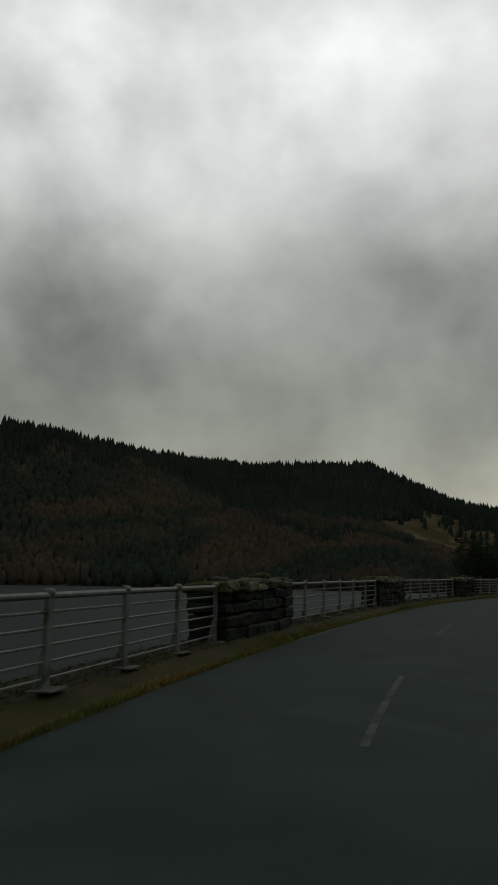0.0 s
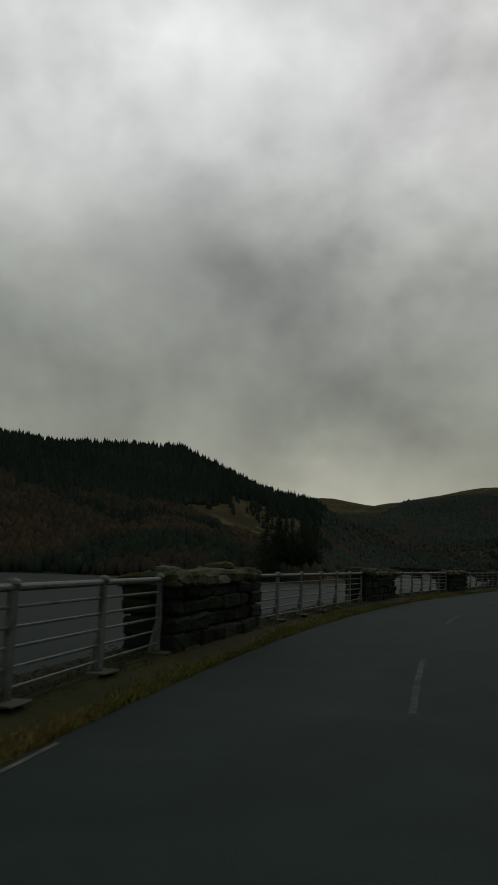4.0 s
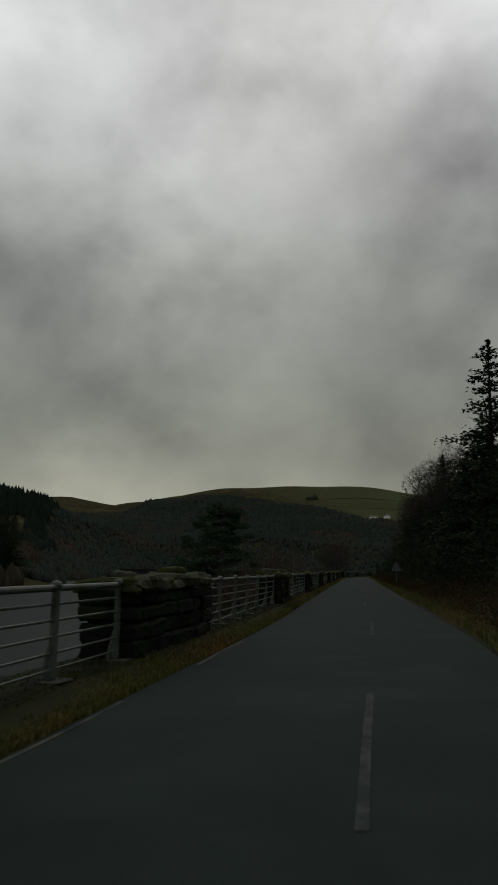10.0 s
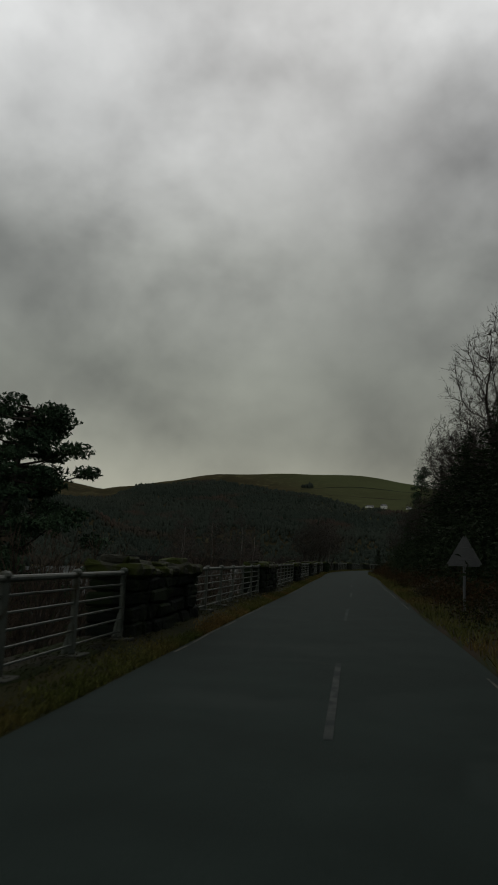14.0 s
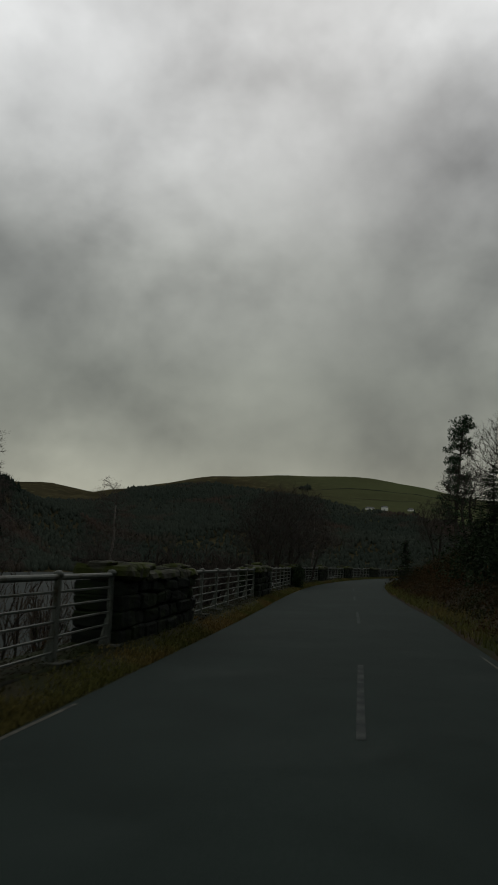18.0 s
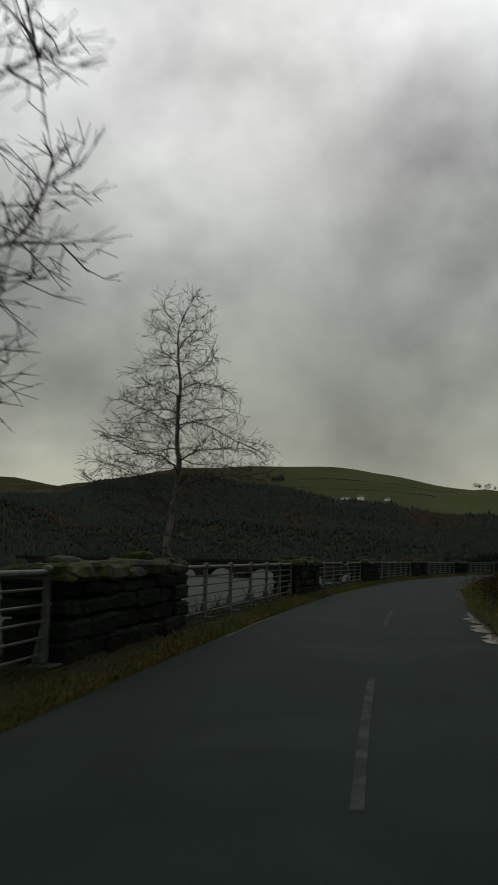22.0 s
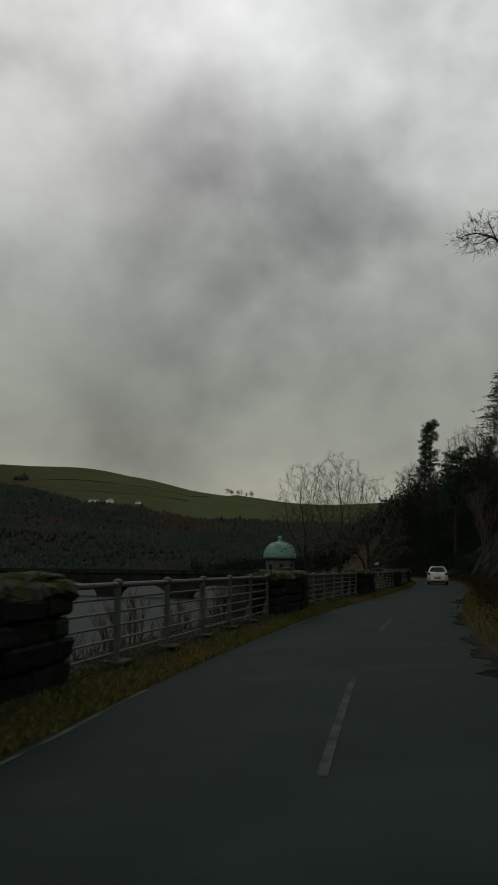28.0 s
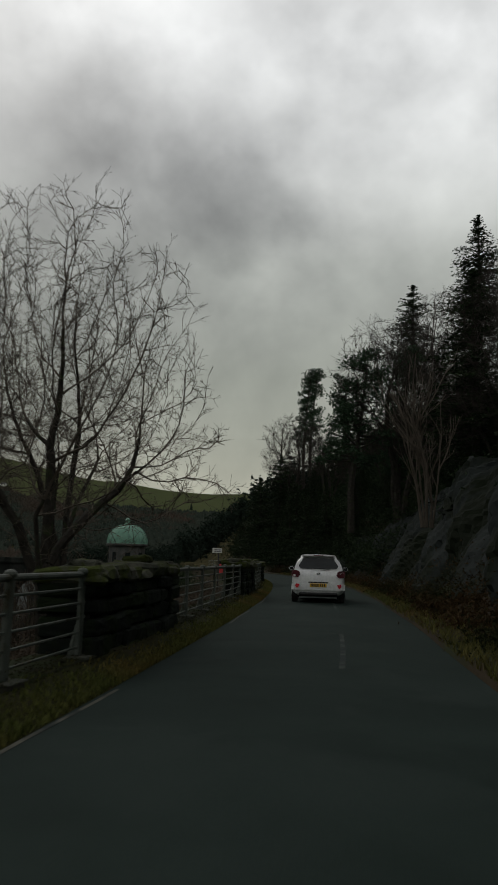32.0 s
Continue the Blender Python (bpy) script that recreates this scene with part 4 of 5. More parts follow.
for _ in range(60):
    k = random.uniform(23.8, 30.5)
    o = 7.5 + abs(random.gauss(0, 9))
    copy_thing(spruces[random.randrange(4)], spot(k, o, on_bank(k, o) - 0.4, random.uniform(0, 6)) @ Matrix.Scale(random.uniform(0.3, 0.7), 4))
copy_thing(spruces[1], Matrix.Translation((187.9, 305.7, 6.0)) @ Matrix.Diagonal((1.35, 1.35, 1.22, 1)))
copy_thing(spruces[1], Matrix.Translation((234.4, 338.8, 24.0)) @ Matrix.Diagonal((1.9, 1.9, 1.5, 1)))
copy_thing(spruces[0], Matrix.Translation((242.0, 333.3, 31.0)) @ Matrix.Diagonal((1.9, 1.9, 1.5, 1)))
for k, o, s in ((25.9, 6.6, 0.62), (26.1, 8.0, 0.8), (26.35, 6.8, 0.74), (26.6, 8.4, 0.9), (26.9, 7.2, 0.8), (25.6, 7.4, 0.6), (27.2, 8.8, 1.0), (27.6, 7.6, 0.9), (28.1, 9.0, 1.1)):
    copy_thing(spruces[int(k * 10) % 4], spot(k, o, on_bank(k, o) - 0.4, k * 7) @ Matrix.Diagonal((s * 1.2, s * 1.2, s, 1)))
for k, o, s in ((6.75, 10.2, 0.74), (7.05, 9.6, 0.74), (7.4, 9.4, 0.8), (8.1, 9.8, 0.78), (8.35, 9.2, 0.74), (8.9, 9.6, 0.68), (9.1, 8.9, 0.6), (7.95, 8.7, 0.7), (8.6, 8.7, 0.6)):
    copy_thing(spruces[int(k * 10) % 4], spot(k, o, on_bank(k, o) - 0.4, k * 7) @ Matrix.Diagonal((s * 1.25, s * 1.25, s, 1)))
rightpine = scots_pine("scots_pine", 13.0, 17, "tall dark pine on the wooded slope", 0.5, 70, group="pines on the slope", low=0.3, fill=80)
moved(rightpine, Matrix.Translation((243.4, 363.6, 15.0)) @ Matrix.Diagonal((0.95, 0.95, 1.33, 1)))
copy_thing(rightpine, Matrix.Translation((237.0, 359.5, 13.0)) @ Matrix.Diagonal((0.9, 0.9, 1.0, 1)))
copy_thing(rightpine, spot(16.7, 9.8, on_bank(16.7, 9.8), 1.0) @ Matrix.Scale(0.95, 4))
copy_thing(spruces[2], spot(13.85, 9.6, on_bank(13.85, 9.6) - 0.3, 2.0) @ Matrix.Diagonal((0.4, 0.4, 0.36, 1)))
openpine = scots_pine("scots_pine", 11.0, 23, "open green pine growing above the rock", 0.62, 60, group="pines on the slope", low=0.35, fill=60)
moved(openpine, Matrix.Translation((189.8, 315.2, 3.9)))
copy_thing(openpine, Matrix.Translation((199.5, 322.0, 5.5)) @ Matrix.Rotation(2.0, 4, "Z") @ Matrix.Scale(0.95, 4))
copy_thing(rightpine, spot(24.95, 10.5, on_bank(24.95, 10.5), 0.5) @ Matrix.Scale(0.8, 4))
slopetrees = [crown_tree("bare_tree", 91 + i, "bare twisted tree on the steep bank", [((-0.8, 0, 6.4), (2.6, 2.4, 2.6)), ((1.0, 0.3, 5.4), (2.4, 2.6, 2.4))],
                         [stem(-0.2, 0, -1.0, 0.1, 4.2, 41 + 5 * i), stem(0.2, 0.1, 0.9, 0.4, 3.6, 42 + 5 * i), stem(0, 0.2, 0.1, -0.6, 4.4, 43 + 5 * i)], 2200, 0.13,
                         group="bare trees on the bank", twigs=3, tip=0.007) for i in range(2)]
random.seed(77)
row = [(22.5, 10.2, 1.3), (22.9, 9.5, 0.9), (13.75, 11.0, 0.6), (15.0, 8.6, 0.7), (14.4, 10.2, 0.5), (24.85, 14.5, 1.15), (24.4, 16.0, 1.15), (26.0, 15.0, 1.2), (25.4, 18.0, 1.3), (23.9, 12.0, 0.9), (24.6, 9.0, 1.35),
       (24.6, 11.0, 1.2), (22.2, 14.0, 1.1), (21.2, 12.0, 1.0), (23.2, 16.0, 1.1), (26.8, 13.0, 1.4), (27.6, 12.0, 1.3)]
for k in np.arange(8.7, 13.5, 0.27):
    crest = float(np.interp(k, [8.5, 9.4, 10.4, 12.4, 13.0, 13.6], [8.2, 9.4, 10.1, 9.3, 7.4, 5.6])) + random.uniform(-0.8, 0.5)
    o = random.uniform(10.2, 11.4)
    row.append((k + random.uniform(-0.08, 0.08), o, (crest - on_bank(k, o)) / 9.0))
for i, (k, o, s) in enumerate(row):
    m = spot(k, o, on_bank(k, o) - 0.2, k * 3) @ Matrix.Scale(s, 4)
    if i < 2:
        moved(slopetrees[i], m)
    else:
        copy_thing(slopetrees[i % 2], m)
for k in np.arange(9.4, 13.4, 0.12):
    o = random.uniform(8.4, 11.5)
    s = random.uniform(0.42, 0.66) * float(np.interp(k, [9, 12, 13.5], [1, 0.95, 0.7]))
    copy_thing(spruces[random.randrange(4)], spot(k, o, on_bank(k, o) - 0.4, random.uniform(0, 6)) @ Matrix.Diagonal((s * 1.25, s * 1.25, s, 1)))
overhang = crown_tree("bare_tree", 97, "bare tree leaning over the road from the bank", [((-3.7, 0, 12.6), (1.3, 1.6, 0.7)), ((1.5, 0.5, 12.0), (2.4, 2.4, 2.4))],
                      [stem(0, 0, 0.4, 0.2, 9.0, 51, 14), [(0.1, 0, 7.0), (-0.5, 0, 8.4), (-1.2, 0.1, 9.8), (-2.2, 0.1, 11.2), (-3.0, 0.1, 12.2)]], 900, 0.2, group="bare trees on the bank", twigs=3, tip=0.008)
moved(overhang, spot(20.9, 9.6, on_bank(20.9, 9.6) + 0.1))
paletree = bare_tree("ash_tree", 7.5, 5, 63, "slender pale-stemmed bare tree growing from the rock", PALETWIG, PALETWIG, 3, 0.45, 0.22, 0.06, "", 0.34, 0.7, 0.008)
moved(paletree, Matrix.Translation((177.5, 302.3, 3.2)))
small = conifer("young_conifer", 2.6, 0.9, 81, "small dark young conifer at the foot of the bank", 0.02)
moved(small, spot(14.45, 6.3, on_bank(14.45, 6.3)))


# ---- undergrowth ----
def scatter(name, count, k0, k1, offs, size, mat, seed, label, lake=False, leaves=14, tall=1.0, leaf=0.14, category="undergrowth"):
    g = np.random.default_rng(seed)
    k = g.uniform(k0, k1, count)
    o = offs(g, count, k)
    x, y = along(k, o)
    z = shore_slope(k, o) if lake else np.maximum(bank(k, o), 0.02)
    o = o + size * 0.9 * (1 if not lake else -1)
    x, y = along(k, o)
    z = shore_slope(k, o) if lake else np.maximum(bank(k, o), 0.02)
    c = np.repeat(np.stack([x, y, z], 1), leaves, axis=0)
    s = np.repeat(g.uniform(0.6, 1.4, count), leaves)[:, None] * size
    jitter = g.normal(size=(len(c), 3)) * [0.55, 0.55, 0.35 * tall]
    jitter = np.clip(jitter, -1.1, 1.1)
    jitter[:, 2] = np.abs(jitter[:, 2])
    v, f = quads_at(c + jitter * s, leaf, 0.9, seed)
    return tagged(mesh_object(name, v.tolist(), f.tolist(), mat), label, category, kind="stuff")


def blades(name, count, k0, k1, place, height, mat, seed, label):
    g = np.random.default_rng(seed)
    k = g.uniform(k0, k1, count)
    o, z = place(g, k)
    x, y = along(k, o)
    h = height * g.uniform(0.4, 1.3, count)
    lean = g.normal(size=(count, 2)) * 0.45 * h[:, None]
    w = g.uniform(0.008, 0.02, count)
    a = g.uniform(0, math.pi, count)
    dx, dy = np.cos(a) * w, np.sin(a) * w
    v = np.stack([np.stack([x - dx, y - dy, z - 0.02], 1), np.stack([x + dx, y + dy, z - 0.02], 1), np.stack([x + lean[:, 0], y + lean[:, 1], z + h], 1)], 1).reshape(-1, 3)
    return tagged(mesh_object(name, v.tolist(), np.arange(len(v)).reshape(-1, 3).tolist(), mat), label, "grass", kind="stuff")


def verge_spot(g, k):
    o = 0.62 - np.abs(g.normal(0, np.interp(k, [0, 3, 12], [0.08, 0.12, 0.19]) + 0.05 * np.sin(k * 5.3) + 0.03 * np.sin(k * 17), len(k)))
    o = np.clip(o, 0.05, 0.68)
    return o, np.interp(o, [0.1, 0.3, 0.5, 0.66], [0.19, 0.12, 0.045, 0.008])


blades("grass", 270000, -1.2, 25.5, verge_spot, 0.045, GRASS, 3, "yellow and green winter grass on the verge")
blades("grass", 50000, 4.0, 26.0, lambda g, k: ((lambda o: (o, np.maximum(bank(k, o), 0.02)))(road_edge(k) + np.abs(g.normal(0, 0.6, len(k))))), 0.2, GRASS, 4, "dead grass at the foot of the bank")
WEED = material("dark_moss_and_weeds", (0.018, 0.022, 0.009), (0.03, 0.03, 0.014), 0.6, 0.95, 0.0, (0.03, 0.024, 0.012), 0.55, 0.5, per="island", vary=0.3, coords="World", gloss=0.04)
gw = np.random.default_rng(61)
wk = gw.uniform(-1.2, 25.5, 110000)
wo = gw.uniform(-0.5, 0.25, len(wk))
wx_, wy_ = along(wk, wo)
clump = 0.5 + 0.5 * np.sin(wk * 31) * np.sin(wk * 7.7 + wo * 9)
wz = np.interp(wo, [0.1, 0.2, 0.42], [0.19, 0.16, 0.09]) + np.abs(gw.normal(0, 0.03, len(wk))) * (0.2 + 1.2 * clump)
v, f = quads_at(np.stack([wx_, wy_, wz], 1), 0.018, 0.9, 62)
tagged(mesh_object("weeds", v.tolist(), f.tolist(), WEED), "dark moss and low weeds under the railing", "undergrowth", kind="stuff")
scatter("bracken", 3400, 4.2, 26.5, lambda g, n, k: road_edge(k) + 0.2 + np.abs(g.normal(0, 2.6, n)), 0.7, BRACKEN, 5, "rust-brown dead bracken on the bank", leaves=80, leaf=0.045)
scatter("shrubs", 1500, 4.6, 13.6, lambda g, n, k: road_edge(k) + 1.4 + np.abs(g.normal(0, 5.0, n)), 1.3, NEEDLE, 6, "dark evergreen shrubs under the trees", leaves=120, tall=1.8, leaf=0.1)
scatter("shrubs", 1700, 19.6, 29.0, lambda g, n, k: road_edge(k) + 3.6 + np.abs(g.normal(0, 12.0, n)), 1.6, NEEDLE, 7, "dark evergreen shrubs on the wooded slope", leaves=120, tall=1.8, leaf=0.12)
scatter("shrubs", 600, 13.4, 19.6, lambda g, n, k: road_edge(k) + 1.4 + np.abs(g.normal(0, 3.0, n)), 0.9, BRACKEN, 8, "brown heather and bramble on the bank", leaves=200, leaf=0.04)
scatter("shrubs", 1000, -1.5, 25.0, lambda g, n, k: -1.4 - np.abs(g.normal(0, 7.0, n)), 0.8, SCRUB, 9, "brown brambles on the lake bank", True, 50, leaf=0.06)
scatter("shrubs", 900, 20.4, 26.0, lambda g, n, k: -1.4 - np.abs(g.normal(0, 9.0, n)), 1.0, SCRUB, 19, "brown brambles on the lake bank by the bend", True, 60, leaf=0.07)
scatter("shrubs", 260, 12.4, 15.0, lambda g, n, k: -1.6 - np.abs(g.normal(0, 3.0, n)), 0.8, BRACKEN, 29, "low dark brambles below the parapet", True, 120, tall=1.0, leaf=0.045)
scatter("shrubs", 1300, 25.6, 30.6, lambda g, n, k: road_edge(k) + 1.5 + np.abs(g.normal(0, 16.0, n)), 1.8, NEEDLE, 23, "dark evergreen scrub beyond the bend", leaves=110, tall=1.8, leaf=0.14)
scatter("shrubs", 500, 25.4, 30.6, lambda g, n, k: -2.2 - np.abs(g.normal(0, 8.0, n)), 1.6, NEEDLE, 24, "dark evergreen scrub on the lake side of the bend", True, 110, tall=1.8, leaf=0.12)
scatter("shrubs", 300, 20.8, 26.5, lambda g, n, k: road_edge(k) + 0.3 + np.abs(g.normal(0, 0.35, n)), 0.45, BRACKEN, 15, "brown bramble and bracken at the foot of the rock", leaves=70, leaf=0.06)
scatter("shrubs", 420, 24.1, 27.5, lambda g, n, k: road_edge(k) + 1.0 + np.abs(g.normal(0, 2.0, n)), 1.0, NEEDLE, 16, "dark ivy and evergreen scrub over the rock", leaves=120, tall=2.6, leaf=0.1)

# ---- rock cutting ----
def rock_sheet(stretch, highs, set_back):
    def place(k, v):
        foot = road_edge(k) + set_back + 0.35 * np.sin(k * 11)
        high = np.interp(k, stretch, highs)
        s = k * BAY
        lump = wave(s - v * 4, v * 6, 2.6, 1.0) * 0.45 + np.round(wave(s - v * 5, v * 5, 3.1, 3.0) * 3) / 3 * 0.3 + wave(s * 1.3, v * 9, 0.8, 5.0) * 0.08 + wave(s * 2 - v * 3, v * 14, 0.7, 8.0) * 0.06
        off = foot + v * 2.6 * np.clip(high / 3, 0.3, 1) - lump * np.clip(high / 3, 0.3, 1)
        x, y = along(k, off)
        return x, y, -0.2 + v * (high + 0.2) + 0.25 * wave(s, v * 8, 0.9, 2.0) * v
    return sheet(np.arange(stretch[0], stretch[-1], 0.013), np.linspace(0, 1, 44), place, "rock_face", ROCK, False)


tagged(rock_sheet([20.9, 21.5, 22.0, 22.8, 23.3, 24.0, 25, 26.5], [0.2, 3.4, 6.0, 5.6, 5.0, 4.4, 3.0, 0.2], 1.3), "wet grey slate rock face beside the road", "rock face", kind="structure")
tagged(rock_sheet([5.7, 6.1, 6.5, 6.8, 7.2, 7.5, 7.9], [0.1, 1.6, 2.3, 1.5, 2.2, 1.4, 0.1], 1.5), "low grey rock outcrop at the foot of the bank", "rock face", kind="structure")

# ---- viaduct across the reservoir ----
def viaduct():
    top = tagged(new("viaduct"), "long low stone arched viaduct across the reservoir", "viaduct")
    a, b = Vector((76.7, 745.6, 0)), Vector((255.8, 438.5, 0))
    way = (b - a).normalized()
    length, span, wide = (b - a).length, 25.4, 4.0
    base = Matrix.Translation(a) @ Matrix.Rotation(math.atan2(way.y, way.x), 4, "Z")
    n = round(length / span)
    for i in range(n):
        # one arch: spandrel with a round-headed opening
        bm = bmesh.new()
        x0, x1 = i * span, (i + 1) * span
        r = 9.3
        arc = [(x0 + span / 2 + r * math.cos(math.pi - math.pi * j / 20), WATER_Z - 0.2 + 4.3 * math.sin(math.pi * j / 20)) for j in range(21)]
        line = [(x0, -13), (arc[0][0], -13), *arc, (arc[-1][0], -13), (x1, -13), (x1, -0.9), (x0, -0.9)]
        front = [bm.verts.new((x, -wide / 2, z)) for x, z in line]
        rear = [bm.verts.new((x, wide / 2, z)) for x, z in line]
        bm.faces.new(front)
        bm.faces.new(rear[::-1])
        for j in range(len(line)):
            q = (j + 1) % len(line)
            bm.faces.new((front[j], rear[j], rear[q], front[q]))
        ob = part("arch", bm, MASONRY, top)
        part("cutwater", rod((x0, -wide / 2 - 0.2, -13), (x0, -wide / 2 - 0.2, WATER_Z + 1.6), 1.3, 1.0, 8), MASONRY, top)
    part("deck", box(length, wide + 0.8, 0.5, length / 2, 0, -1.0, 0.05), MASONRY, top)
    for s in (-1, 1):
        part("parapet", box(length, 0.4, 0.85, length / 2, s * (wide / 2 + 0.1), -0.55, 0.04), MASONRY, top)
    moved(top, base)


viaduct()


# ---- domed valve tower ----
def lathe(rings_, sides=32):
    bm = bmesh.new()
    loops = [[bm.verts.new((r * math.cos(2 * math.pi * i / sides), r * math.sin(2 * math.pi * i / sides), z)) for i in range(sides)] for r, z in rings_]
    for p, q in zip(loops[:-1], loops[1:]):
        for i in range(sides):
            bm.faces.new((p[i], p[(i + 1) % sides], q[(i + 1) % sides], q[i]))
    bm.faces.new(loops[-1])
    bm.faces.new(loops[0][::-1])
    return bm


def tower():
    top = tagged(new("domed_tower"), "round stone tower with a ribbed green copper dome", "tower")
    part("wall", lathe([(4.3, -14), (4.2, 2.9), (4.2, 3.0)]), TOWERSTONE, top)
    part("cornice", lathe([(4.3, 2.9), (4.9, 3.1), (5.0, 3.5), (4.7, 3.6)]), TOWERSTONE, top)
    dome = part("dome", lathe([(4.75, 3.6)] + [(4.7 * math.cos(a) ** 0.85, 3.75 + 4.4 * math.sin(a)) for a in [radians(d) for d in range(0, 84, 6)]]), COPPER, top, "ribbed green copper dome")
    for i in range(20):
        a = 2 * math.pi * i / 20
        bm = bmesh.new()
        prev = None
        for d in range(0, 80, 8):
            t = radians(d)
            r, z = 4.72 * math.cos(t) ** 0.85 + 0.03, 3.75 + 4.42 * math.sin(t)
            cur = Vector((r * math.cos(a), r * math.sin(a), z))
            if prev:
                rod(prev, cur, 0.07, sides=4, bm=bm)
            prev = cur
        part("rib", bm, COPPER, dome)
    part("lantern", lathe([(0.95, 8.0), (0.95, 8.3), (0.6, 8.4), (0.55, 9.0), (0.8, 9.1), (0.5, 9.5), (0.1, 9.8)], 16), COPPER, top, "pale copper lantern cap")
    for i in range(8):
        a = 2 * math.pi * i / 8 + 0.2
        bm = box(0.5, 1.1, 2.2, 0, 0, -0.6, 0.05)
        bm.transform(Matrix.Rotation(a, 4, "Z") @ Matrix.Translation((4.05, 0, 0)))
        part("window", bm, GLASS, top, "dark tall window")
    moved(top, Matrix.Translation((260.0, 433.5, 0.6)))


tower()


# ---- farm on the far hill ----
def house(w, d, h, x, y, turn):
    z = float(terrain([x], [y])[0])
    top = tagged(new("farmhouse"), "small white farm building with a slate roof on the green hill", "house", "farm on the hill")
    part("wall", box(w, d, h + 4, 0, 0, -4), WHITE, top)
    bm = bmesh.new()
    v = [bm.verts.new(p) for p in ((-w / 2 - 0.3, -d / 2 - 0.3, h), (w / 2 + 0.3, -d / 2 - 0.3, h), (w / 2 + 0.3, d / 2 + 0.3, h), (-w / 2 - 0.3, d / 2 + 0.3, h), (-w / 2 - 0.3, 0, h + d * 0.42), (w / 2 + 0.3, 0, h + d * 0.42))]
    for f in ((0, 1, 5, 4), (2, 3, 4, 5), (0, 4, 3), (1, 2, 5), (0, 3, 2, 1)):
        bm.faces.new([v[i] for i in f])
    part("roof", bm, SLATE, top)
    for i in (-1, 1):
        part("window", box(0.9, 0.1, 1.1, i * w * 0.25, -d / 2 - 0.02, 1.2), GLASS, top)
    moved(top, Matrix.Translation((x, y, z)) @ Matrix.Rotation(turn, 4, "Z"))


house(9, 6, 4.2, 588, 1216, 0.3)
house(14, 5, 2.4, 566, 1222, 0.25)
house(9, 5, 2.2, 628, 1208, 0.4)

# ---- woods on the hills ----
def wood(name, xs, ys, mat, height, seed, label, kind="fir"):
    """Many simple trees joined into one far wood."""
    g = np.random.default_rng(seed)
    n = len(xs)
    z = terrain(xs, ys)
    h = height * g.uniform(0.6, 1.3, n)
    if kind == "fir":
        sides, levels = 5, [(0.0, 0.22), (0.35, 0.16), (0.33, 0.2), (0.7, 0.085), (1.0, 0.0)]
    else:
        sides, levels = 5, [(0.0, 0.2), (0.4, 0.36), (0.8, 0.22), (1.0, 0.02)]
    v = []
    for f, r in levels:
        for i in range(sides):
            a = 2 * math.pi * i / sides + g.uniform(-0.4, 0.4, n)
            rr = r * h * g.uniform(0.75, 1.3, n)
            v.append(np.stack([xs + np.cos(a) * rr, ys + np.sin(a) * rr, z - 1 + h * f + h * g.normal(0, 0.07 if kind == "broad" else 0.03, n)], 1))
    v = np.stack(v, 1).reshape(-1, 3)
    base = np.arange(n)[:, None] * len(levels) * sides
    faces = []
    for lv in range(len(levels) - 1):
        for i in range(sides):
            p, q = lv * sides + i, lv * sides + (i + 1) % sides
            faces.append(np.concatenate([base + p, base + q, base + q + sides, base + p + sides], 1))
    return tagged(mesh_object(name, v.tolist(), np.concatenate(faces).tolist(), mat, kind == "broad"), label, "woodland", kind="stuff")


def sample(n, seed, x0, x1, y0, y1, keep):
    g = np.random.default_rng(seed)
    x, y = g.uniform(x0, x1, n), g.uniform(y0, y1, n)
    shore, _ = to_line(x, y, SHORE)
    ok = ~in_lake(x, y) & (shore > 0.5)
    x, y, shore = x[ok], y[ok], shore[ok]
    ok = keep(x, y, shore, g.random(len(x)))
    x, y = x[ok], y[ok]
    dry = terrain(x, y) > WATER_Z + 0.3
    return x[dry], y[dry]


def west_side(x, y):
    return (y > 300 - (x + 380) * 0.2) & (x < 20 + 0.05 * (y - 450) + 12 * wave(x, y, 40, 2.0))


def clearing(x, y):
    return ((x + 34) / 56) ** 2 + ((y - 765) / 165) ** 2 + 0.5 * wave(x, y, 45, 1.0) + 0.3 * wave(x, y, 14, 5.0) < 0.85


def ridge_share(x, y, s):
    r, _ = to_line(x, y, WEST)
    return s / (s + r)


def clear_of_road(x, y):
    return road_place(x, y)[2] > 75


def brown_line(x, y):
    """How far up the west hill the brown trees reach."""
    return np.interp(x, [-420, -260, -150, -60, 60], [0.72, 0.66, 0.4, 0.42, 0.3]) + 0.14 * wave(x, y, 100, 3.0) + 0.08 * wave(x, y, 35, 7.0)


wx, wy = sample(52000, 1, -560, 140, 300, 1100, lambda x, y, s, r: west_side(x, y) & (~clearing(x, y) | (r < 0.06)) & (ridge_share(x, y, s) > brown_line(x, y)))
wood("conifer_wood", wx, wy, FOREST, 12, 2, "dense dark conifer plantation on the hillside")
wx, wy = sample(60000, 3, -560, 120, 300, 900, lambda x, y, s, r: west_side(x, y) & ~clearing(x, y) & (ridge_share(x, y, s) <= brown_line(x, y) + 0.05))
wood("larch_wood", wx, wy, LARCH, 8, 4, "brown bare larch and oak along the far shore", "broad")
random.seed(5)
for i in range(16):
    x, y = -4 + i * 1.4 + random.gauss(0, 1.5), 400 + random.gauss(0, 8)
    s = random.uniform(2.3, 3.5)
    copy_thing(spruces[i % 4], Matrix.Translation((x, y, float(terrain([x], [y])[0]) - 1.0)) @ Matrix.Rotation(i * 1.7, 4, "Z") @ Matrix.Diagonal((s * 0.8, s * 0.8, s, 1)))
